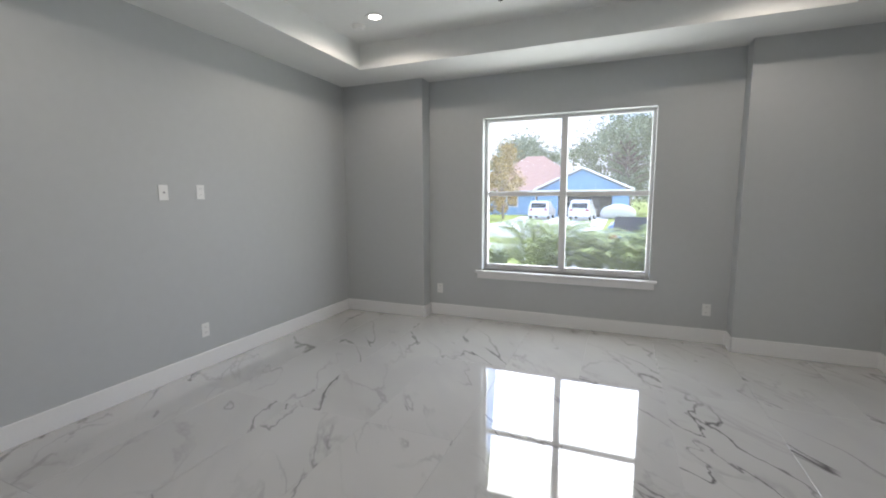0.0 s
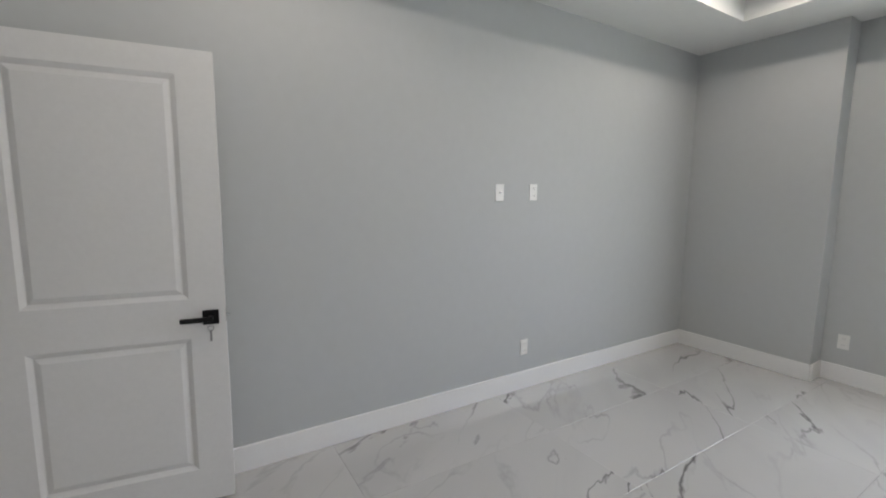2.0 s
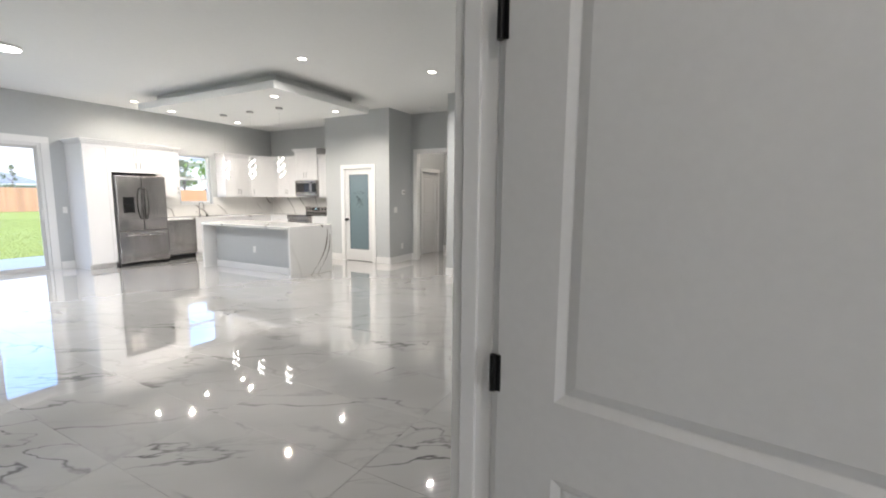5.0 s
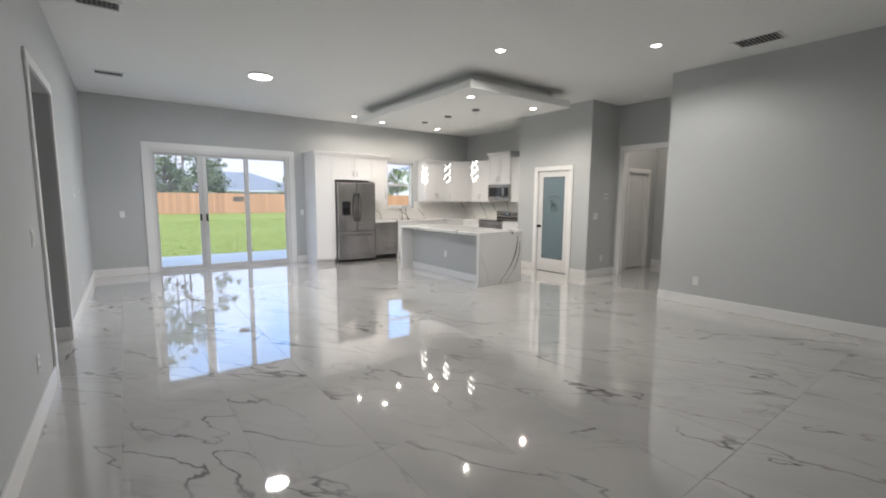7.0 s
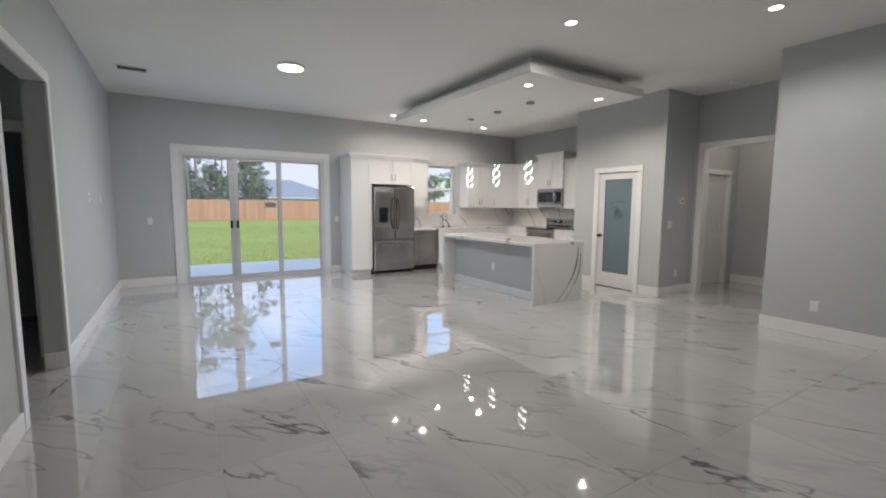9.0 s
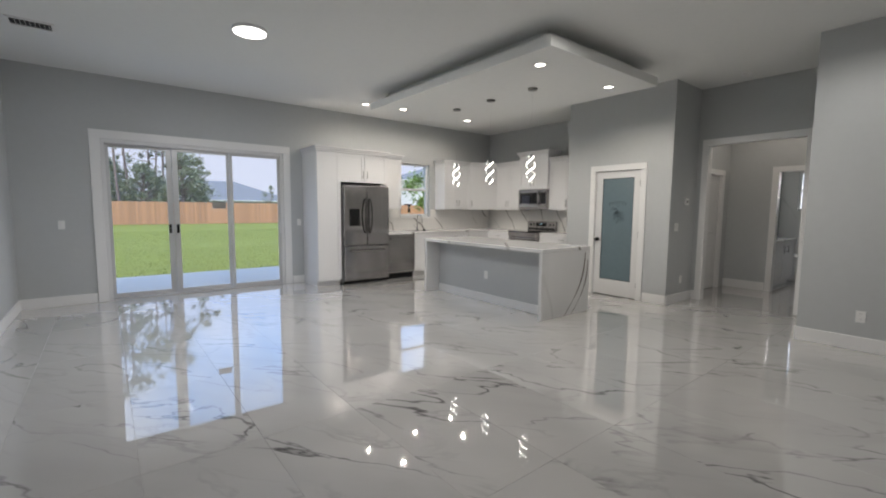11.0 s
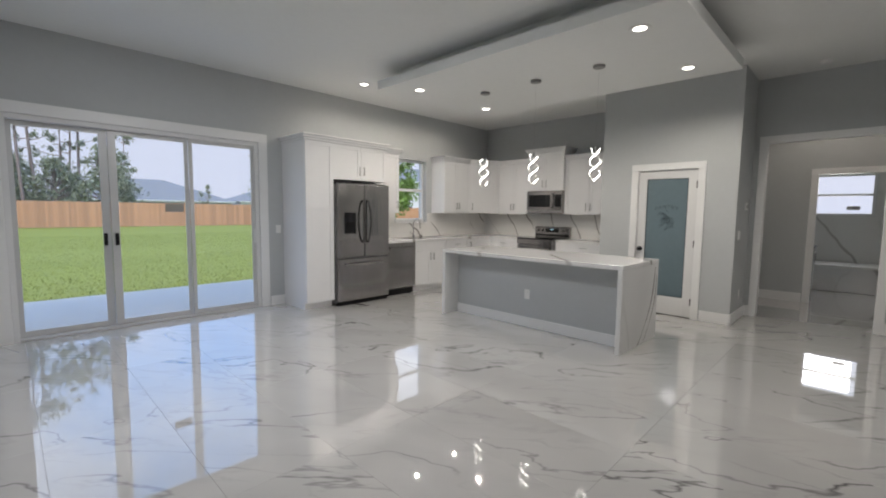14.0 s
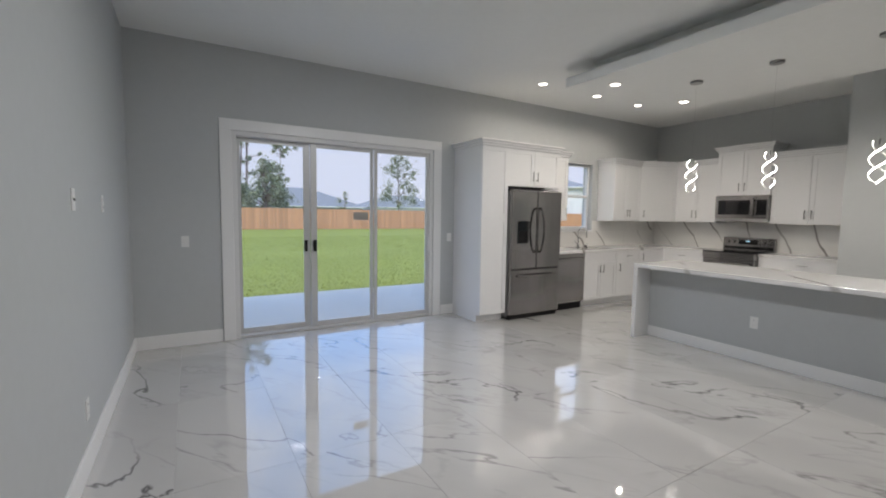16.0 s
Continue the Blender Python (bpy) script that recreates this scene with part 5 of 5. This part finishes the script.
def pine(x, y, h, seed, fine=1.0):
    """A tall bare trunk with stubs and a ragged crown of clumps in its upper third."""
    rs = np.random.RandomState(seed)
    ob = thing("pine_tree", "tall thin pine with a bare trunk and ragged high crown", "tree", pose(x, y, GRZ))
    bm = B()
    lx, r0 = rs.uniform(-0.7, 0.7), rs.uniform(0.10, 0.17) * fine
    tube(bm, [(lx * t + 0.12 * math.sin(5 * t + seed), 0, h * t) for t in np.linspace(0, 1, 10)], [r0 * (1 - 0.75 * t) for t in np.linspace(0, 1, 10)], 7)
    cs, rd = [], []
    for k in range(30):
        t = rs.uniform(0.62, 1.0) if k > 5 else rs.uniform(0.34, 0.62)
        a, r = rs.uniform(0, 6.28), rs.uniform(0.5, 2.6) * (1.3 - t) * 2.4 * fine
        if k <= 5:
            r *= 0.4
        p0, p1 = Vector((lx * t, 0, h * t)), Vector((lx * t + r * math.cos(a), r * math.sin(a), h * t + 0.5))
        tube(bm, [p0, (p0 + p1) / 2 + Vector((0, 0, -0.12)), p1], [0.05, 0.03, 0.012], 4)
        cs.append(tuple(p1))
        rd.append(rs.uniform(0.45, 1.0) * fine if k > 5 else rs.uniform(0.15, 0.4))
    part("trunk", bm, BARK, ob, "", True)
    me = bpy.data.meshes.new("crown")
    v, f = leaves(rs, cs, rd, 2400, 0.12)
    me.from_pydata(v, [], f)
    me.materials.append(LEAF)
    cr = new("crown", me)
    cr.parent = ob
    return ob


tree(-20.5, -26.0, 6.6, 2.2, 77, LEAFB, "young bright green tree in the yard", n=5000, size=0.13, low=0.25, trunk_r=0.09)
rt = random.Random(11)
for k in range(19):
    pine(-8.8 + 0.98 * k + rt.uniform(-0.6, 0.6), rt.uniform(-72, -54), rt.uniform(14.5, 18.5), 20 + k)
pine(-12.4, -60, 13.0, 51, 0.55)
for k in range(16):
    tree(-10.5 + 1.5 * k + rt.uniform(-0.7, 0.7), rt.uniform(-62, -50), rt.uniform(4.6, 7.4), rt.uniform(1.8, 2.6), 60 + k, LEAF, "bushy grey-green tree behind the fence", n=5200, size=0.12, low=0.10, clumps=60)
tree(-10.8, -56, 7.6, 1.5, 10, LEAF, "slender airy tree behind the fence", n=1500, size=0.12, clumps=26, trunk_r=0.1)
tree(-19.5, -58, 4.2, 0.9, 19, LEAF, "small airy tree behind the fence", n=900, size=0.10, clumps=24, trunk_r=0.06)
for x, y, h, s in ((-28, -60, 9.5, 3.0), (-33, -52, 5.5, 1.5), (-52, -44, 7, 2.6)):
    tree(x, y, h, s, int(-x), LEAF, "leafy green tree behind the fence", n=3600, size=0.13, clumps=30, trunk_r=0.12)


def house(name, m, w, d, wh, rh, wallm, roofm, label, hip=True, openings=()):
    """A one-storey house: local front is y = 0 facing -y, w wide, d deep."""
    ob = thing(name, label, "house", m)
    part("wall", bx(0, 0, 0, w, d, wh), wallm, ob)
    bm = B()
    o = 0.45
    e = [bm.verts.new(p) for p in ((-o, -o, wh), (w + o, -o, wh), (w + o, d + o, wh), (-o, d + o, wh))]
    if hip == "front":
        r = [bm.verts.new((w / 2, -o, wh + rh)), bm.verts.new((w / 2, d + o, wh + rh))]
        bm.faces.new((e[0], r[0], r[1], e[3]))
        bm.faces.new((e[1], e[2], r[1], r[0]))
        bm.faces.new((e[2], e[3], r[1]))
        g = B()
        prism_pts = [(0, wh), (w, wh), (w / 2, wh + rh * 0.93)]
        a = [g.verts.new((x, 0.0, z)) for x, z in prism_pts]
        b = [g.verts.new((x, 0.2, z)) for x, z in prism_pts]
        g.faces.new(a)
        g.faces.new(b[::-1])
        part("gable", g, wallm, ob)
        for s in (0, 1):
            part("fascia", tube(B(), [((-o, -o, wh), (w + o, -o, wh))[s], (w / 2, -o, wh + rh)], 0.1, 4), TRIM, ob)
    else:
        k = min(w, d) / 2
        r = [bm.verts.new((k, d / 2, wh + rh)), bm.verts.new((w - k, d / 2, wh + rh))]
        bm.faces.new((e[0], e[1], r[1], r[0]))
        bm.faces.new((e[1], e[2], r[1]))
        bm.faces.new((e[2], e[3], r[0], r[1]))
        bm.faces.new((e[3], e[0], r[0]))
    bm.faces.new(e[::-1])
    part("roof", bm, roofm, ob)
    part("fascia", bx(-o, -o - 0.02, wh - 0.15, w + o, -o, wh + 0.03), TRIM, ob)
    for kind, x0, x1, z0, z1 in openings:
        win = part(kind, bx(x0, -0.04, z0, x1, 0.02, z1), DARKGLASS if kind != "garage_door" else CARW, ob)
        if kind == "window":
            bmf = B()
            for a in ((x0 - 0.08, z0 - 0.08, x0, z1 + 0.08), (x1, z0 - 0.08, x1 + 0.08, z1 + 0.08), (x0, z1, x1, z1 + 0.08), (x0, z0 - 0.08, x1, z0)):
                box(bmf, a[0], -0.06, a[1], a[2], 0.02, a[3])
            part("frame", bmf, TRIM, win)
    return ob


WINS = [("window", 2 + 3.4 * k, 3.2 + 3.4 * k, 1.0, 2.2) for k in range(5)]
house("house", pose(-6, -80, GRZ, 0, 0, 180), 24, 16, 2.7, 3.5, GREYW, ROOFG, "grey one-storey house with a grey hip roof behind the fence", openings=WINS)
house("house", pose(-33, -84, GRZ, 0, 0, 180), 18, 12, 2.9, 2.6, WHITEW, ROOFG, "white one-storey house with a grey roof behind the fence", openings=WINS[:4])
house("house", pose(-35, -55, GRZ, 0, 0, 150), 18, 12, 5.6, 2.4, WHITEW, ROOFG, "pale neighbouring house with a grey hip roof", openings=WINS[:3])

# front yard and street, seen by the bedroom window
solid("road", bx(-200, 21.5, STREET - 0.05, 200, 28, STREET + 0.012), CONC, "pale grey asphalt street", "road")
solid("driveway", bx(-9.3, 28, STREET - 0.05, -1.0, 47, STREET + 0.012), CONC, "pale concrete driveway across the street", "driveway")
dv = B()
dv.faces.new([dv.verts.new(p) for p in ((-1.6, 8.6, GRZ - 0.108), (3.6, 8.6, GRZ - 0.108), (3.6, 19, STREET + 0.014), (-1.6, 19, STREET + 0.014))])
dv.faces.new([dv.verts.new(p) for p in ((-1.6, 19, STREET + 0.014), (3.6, 19, STREET + 0.014), (3.6, 21.5, STREET + 0.014), (-1.6, 21.5, STREET + 0.014))])
solid("driveway", dv, CONC, "pale concrete front driveway", "driveway")
wk = B()
wk.faces.new([wk.verts.new(p) for p in ((-7.5, 13.0, -0.30), (-3.4, 13.0, -0.30), (-3.4, 18, -0.54), (-7.5, 18, -0.54))])
solid("footpath", wk, CONC, "pale concrete path across the front lawn", "path")
# the open garage is a dark slab, painting the shade inside
house("house", pose(-8.4, 47.5, STREET), 9.2, 12, 2.8, 2.3, BLUEW, ROOFR, "blue gabled garage wing across the street", hip="front", openings=[("garage_shade_slab", 2.2, 7.6, 0, 2.2)])
house("house", pose(-18, 51, STREET), 15, 13, 2.8, 4.6, BLUEW, ROOFR, "blue house with a reddish-brown hip roof", openings=WINS[:3])
tree(0.8, 60, 12.0, 6.4, 5, LEAFD, "large spreading oak beyond the street", n=34000, size=0.17, low=0.25, trunk_r=0.5, z=STREET, clumps=46)
tree(-16.5, 78, 12.5, 7.0, 6, LEAFD, "large oak behind the blue house", n=24000, size=0.19, low=0.3, trunk_r=0.5, z=STREET, clumps=40)
tree(17, 66, 11, 5.5, 9, LEAF, "green tree beyond the street", n=6000, size=0.22, low=0.15, trunk_r=0.35, z=STREET)
tree(-10.3, 40, 6.8, 2.2, 7, LEAFY, "small tree with yellow-orange leaves", n=11000, size=0.11, low=0.12, trunk_r=0.13, z=STREET, clumps=40)
for k in range(16):
    tree(-60 + 8.5 * k, 95 + (k % 3) * 5, 10 + (k * 7) % 5, 5.5, 100 + k, LEAFD, "distant green leafy tree on the skyline", n=2500, size=0.35, low=0.1, z=STREET)


def car(m, paint, label, L=4.6, Wd=1.85, H=1.7):
    """A car seen from behind: local x across, y along, rear at y = 0 facing -y."""
    ob = thing("car", label, "car", m)
    prof = [(0.05, 0.35), (0.0, 0.75), (0.08, 1.0), (0.35, H - 0.1), (0.6, H), (2.3, H), (3.1, 1.08), (4.2, 0.95), (L, 0.75), (L, 0.35)]
    bm = B()
    rings = []
    for x, f in ((-Wd / 2, 0.0), (-Wd / 2 + 0.12, 1.0), (Wd / 2 - 0.12, 1.0), (Wd / 2, 0.0)):
        rings.append([bm.verts.new((x * (1 - 0.16 * max(0, (z - 1.0) / 0.7)), y, z - (0.05 if not f and z > 1 else 0))) for y, z in prof])
    for a, b in zip(rings, rings[1:]):
        for k in range(len(prof)):
            q = (k + 1) % len(prof)
            bm.faces.new((a[k], a[q], b[q], b[k]))
    bm.faces.new(rings[0])
    bm.faces.new(rings[-1][::-1])
    part("body", bm, paint, ob)
    part("rear_window", bx(-Wd * 0.36, -0.02, 0, Wd * 0.36, 0.02, 0.48, bevel=0.01), DARKGLASS, ob).matrix_basis = pose(0, 0.10, 1.08, -24, 0, 0)
    for s in (-1, 1):
        part("side_window", bx(-0.01, 0.7, 1.06, 0.01, 2.6, H - 0.18), DARKGLASS, ob).matrix_basis = pose(s * Wd * 0.455, 0, 0, 0, s * -9, 0) @ pose(s * 0.13, 0, 0.1)
        part("tail_light", bx(s * Wd * 0.36 - 0.14, -0.03, 0.85, s * Wd * 0.36 + 0.14, 0.08, 1.0, bevel=0.01), TAIL, ob)
        for y in (0.85, 3.7):
            w = part("wheel", cyl(B(), (s * (Wd / 2 - 0.1) - 0.11, y, 0.33), 0.33, 0.22, "x", seg=20, bevel=0.03), TYRE, ob)
            part("rim", cyl(B(), (s * (Wd / 2 - 0.1) + (0.105 if s > 0 else -0.125), y, 0.33), 0.2, 0.02, "x", seg=16), ALU, w)
    part("bumper", bx(-Wd / 2 + 0.04, -0.07, 0.36, Wd / 2 - 0.04, 0.06, 0.6, bevel=0.03), paint, ob)
    part("number_plate", bx(-0.16, -0.075, 0.66, 0.16, -0.0, 0.8), PLASTIC, ob)
    return ob


car(pose(-6.9, 39.5, STREET + 0.012), CARW, "white sport utility car parked on the driveway")
car(pose(-3.3, 39.0, STREET + 0.012, 0, 0, -4), CARW, "white sport utility car parked beside another", H=1.8)
car(pose(0.45, 13.4, -0.66, 0, 0, -14), CARB, "dark blue car parked in the front drive", H=1.36)
bm = B()
bmesh.ops.create_uvsphere(bm, u_segments=24, v_segments=14, radius=1)
for v in bm.verts:
    v.co = (v.co.x * 1.6, v.co.y * 1.1, max(v.co.z, -0.4) * 0.95 + 0.45 + 0.06 * noise.noise(v.co * 4))
solid("covered_boat", bm, COVER, "pale canvas cover over a parked boat", "boat", kind="object", m=pose(-0.2, 44, STREET), smooth=True)
mb = thing("mailbox_post", "white wooden mailbox post by the street", "mailbox", pose(-2.35, 11.3, -0.27))
part("post", bx(-0.06, -0.06, 0, 0.06, 0.06, 1.15, bevel=0.008), TRIM, mb)
part("arm", bx(-0.05, -0.35, 0.9, 0.05, 0.06, 0.98, bevel=0.006), TRIM, mb)
part("box", bx(-0.09, -0.45, 0.985, 0.09, 0.0, 1.2, bevel=0.04), TRIM, mb)


def palm(x, y, h, seed, material=PALM, n=34):
    """Low arching palm: ribs with narrow leaflets."""
    rs = np.random.RandomState(seed)
    ob = thing("palm_shrub", "low arching green palm in the front bed" if material is PALM else "red-leaved low plant in the front bed", "shrub", pose(x, y, GRZ))
    vs, fs = [], []
    stem = B()
    for k in range(n):
        a, out, up = rs.uniform(0, 6.28), h * rs.uniform(0.4, 0.95), h * rs.uniform(0.7, 1.15)
        pts = [Vector((out * t * math.cos(a), out * t * math.sin(a), up * (1.75 * t - 1.05 * t * t))) for t in np.linspace(0, 1, 9)]
        tube(stem, pts, [0.009 * (1.1 - t) for t in np.linspace(0, 1, 9)], 4)
        side = Vector((-math.sin(a), math.cos(a), 0))
        for i in range(2, 9):
            for s in (-1, 1):
                for j in range(3):
                    p = pts[i - 1].lerp(pts[i], j / 3)
                    d = (pts[i] - pts[i - 1]).normalized()
                    l = 0.26 * h * (1.15 - abs(i / 8 - 0.45)) * rs.uniform(0.7, 1.1)
                    tip = p + (side * s * 0.8 + d * 0.55 + Vector((0, 0, -0.18))) * l
                    b = len(vs)
                    vs += [tuple(p - d * 0.012), tuple(p + d * 0.012), tuple(tip)]
                    fs.append((b, b + 1, b + 2))
    part("stems", stem, PALM, ob)
    me = bpy.data.meshes.new("fronds")
    me.from_pydata(vs, [], fs)
    me.materials.append(material)
    o = new("fronds", me)
    o.parent = ob
    return ob


for x, y, h, s in ((-1.35, 7.6, 1.4, 1), (-1.0, 8.3, 1.35, 2), (-0.45, 7.9, 1.15, 3), (0.1, 7.4, 1.15, 4), (0.55, 8.0, 1.3, 5), (-2.3, 8.6, 0.7, 6), (0.9, 7.3, 1.05, 8), (-3.2, 8.2, 0.7, 9)):
    palm(x, y, h, s)
palm(-0.95, 6.6, 0.42, 21, REDL, 22)
palm(0.25, 6.5, 0.45, 22, REDL, 22)

# ---- floor tiles ----
TW, TL, GAP = 0.6, 1.2, 0.0014
tile_mesh = {}
lay = random.Random(8)


def tile(x0, y0, x1, y1, parent):
    """One polished tile; cut tiles get their own mesh."""
    key = (round(x1 - x0, 3), round(y1 - y0, 3))
    if key not in tile_mesh:
        w, l = key
        bm = B()
        e = 0.0006
        lo = [(-w / 2, -l / 2), (w / 2, -l / 2), (w / 2, l / 2), (-w / 2, l / 2)]
        r0 = [bm.verts.new((a, b, -0.004)) for a, b in lo]
        r1 = [bm.verts.new((a, b, -e)) for a, b in lo]
        r2 = [bm.verts.new((a - math.copysign(e, a), b - math.copysign(e, b), 0)) for a, b in lo]
        for a, b in ((r0, r1), (r1, r2)):
            for k in range(4):
                bm.faces.new((a[k], a[(k + 1) % 4], b[(k + 1) % 4], b[k]))
        bm.faces.new(r2)
        tile_mesh[key] = mesh_of("tile", bm, TILE)
    o = new("tile", tile_mesh[key])
    o.location = ((x0 + x1) / 2, (y0 + y1) / 2, 0)
    o.rotation_euler = (lay.gauss(0, 0.0003), lay.gauss(0, 0.0004), 0)
    o.parent = parent
    return o


def tiling(ax0, ay0, ax1, ay1, ox, oy, parent, along_y=True):
    w, l = (TW, TL) if along_y else (TL, TW)
    i = math.floor((ax0 - ox) / w)
    while ox + i * w < ax1:
        j = math.floor((ay0 - oy) / l)
        while oy + j * l < ay1:
            x0, x1 = max(ax0, ox + i * w + GAP / 2), min(ax1, ox + (i + 1) * w - GAP / 2)
            y0, y1 = max(ay0, oy + j * l + GAP / 2), min(ay1, oy + (j + 1) * l - GAP / 2)
            if x1 - x0 > 0.01 and y1 - y0 > 0.01:
                tile(x0, y0, x1, y1, parent)
            j += 1
        i += 1


floor_ob = bpy.data.objects["floor"]
OX, OY = -3.25, -8.58
tiling(RX, GYS, GXL, GY0, OX, OY, floor_ob)
tiling(KX, GYS, RX, HY1, OX, OY, floor_ob)
tiling(BXL, GY0, BXR, BYN, OX, OY, floor_ob)
tiling(BX, -6.6, KX, -2.2, OX, OY, floor_ob)
tiling(KX, HY1, HX, -2.2, OX, OY, floor_ob)
tiling(GXL, -8.5, -0.6, -4.2, OX, OY, floor_ob)
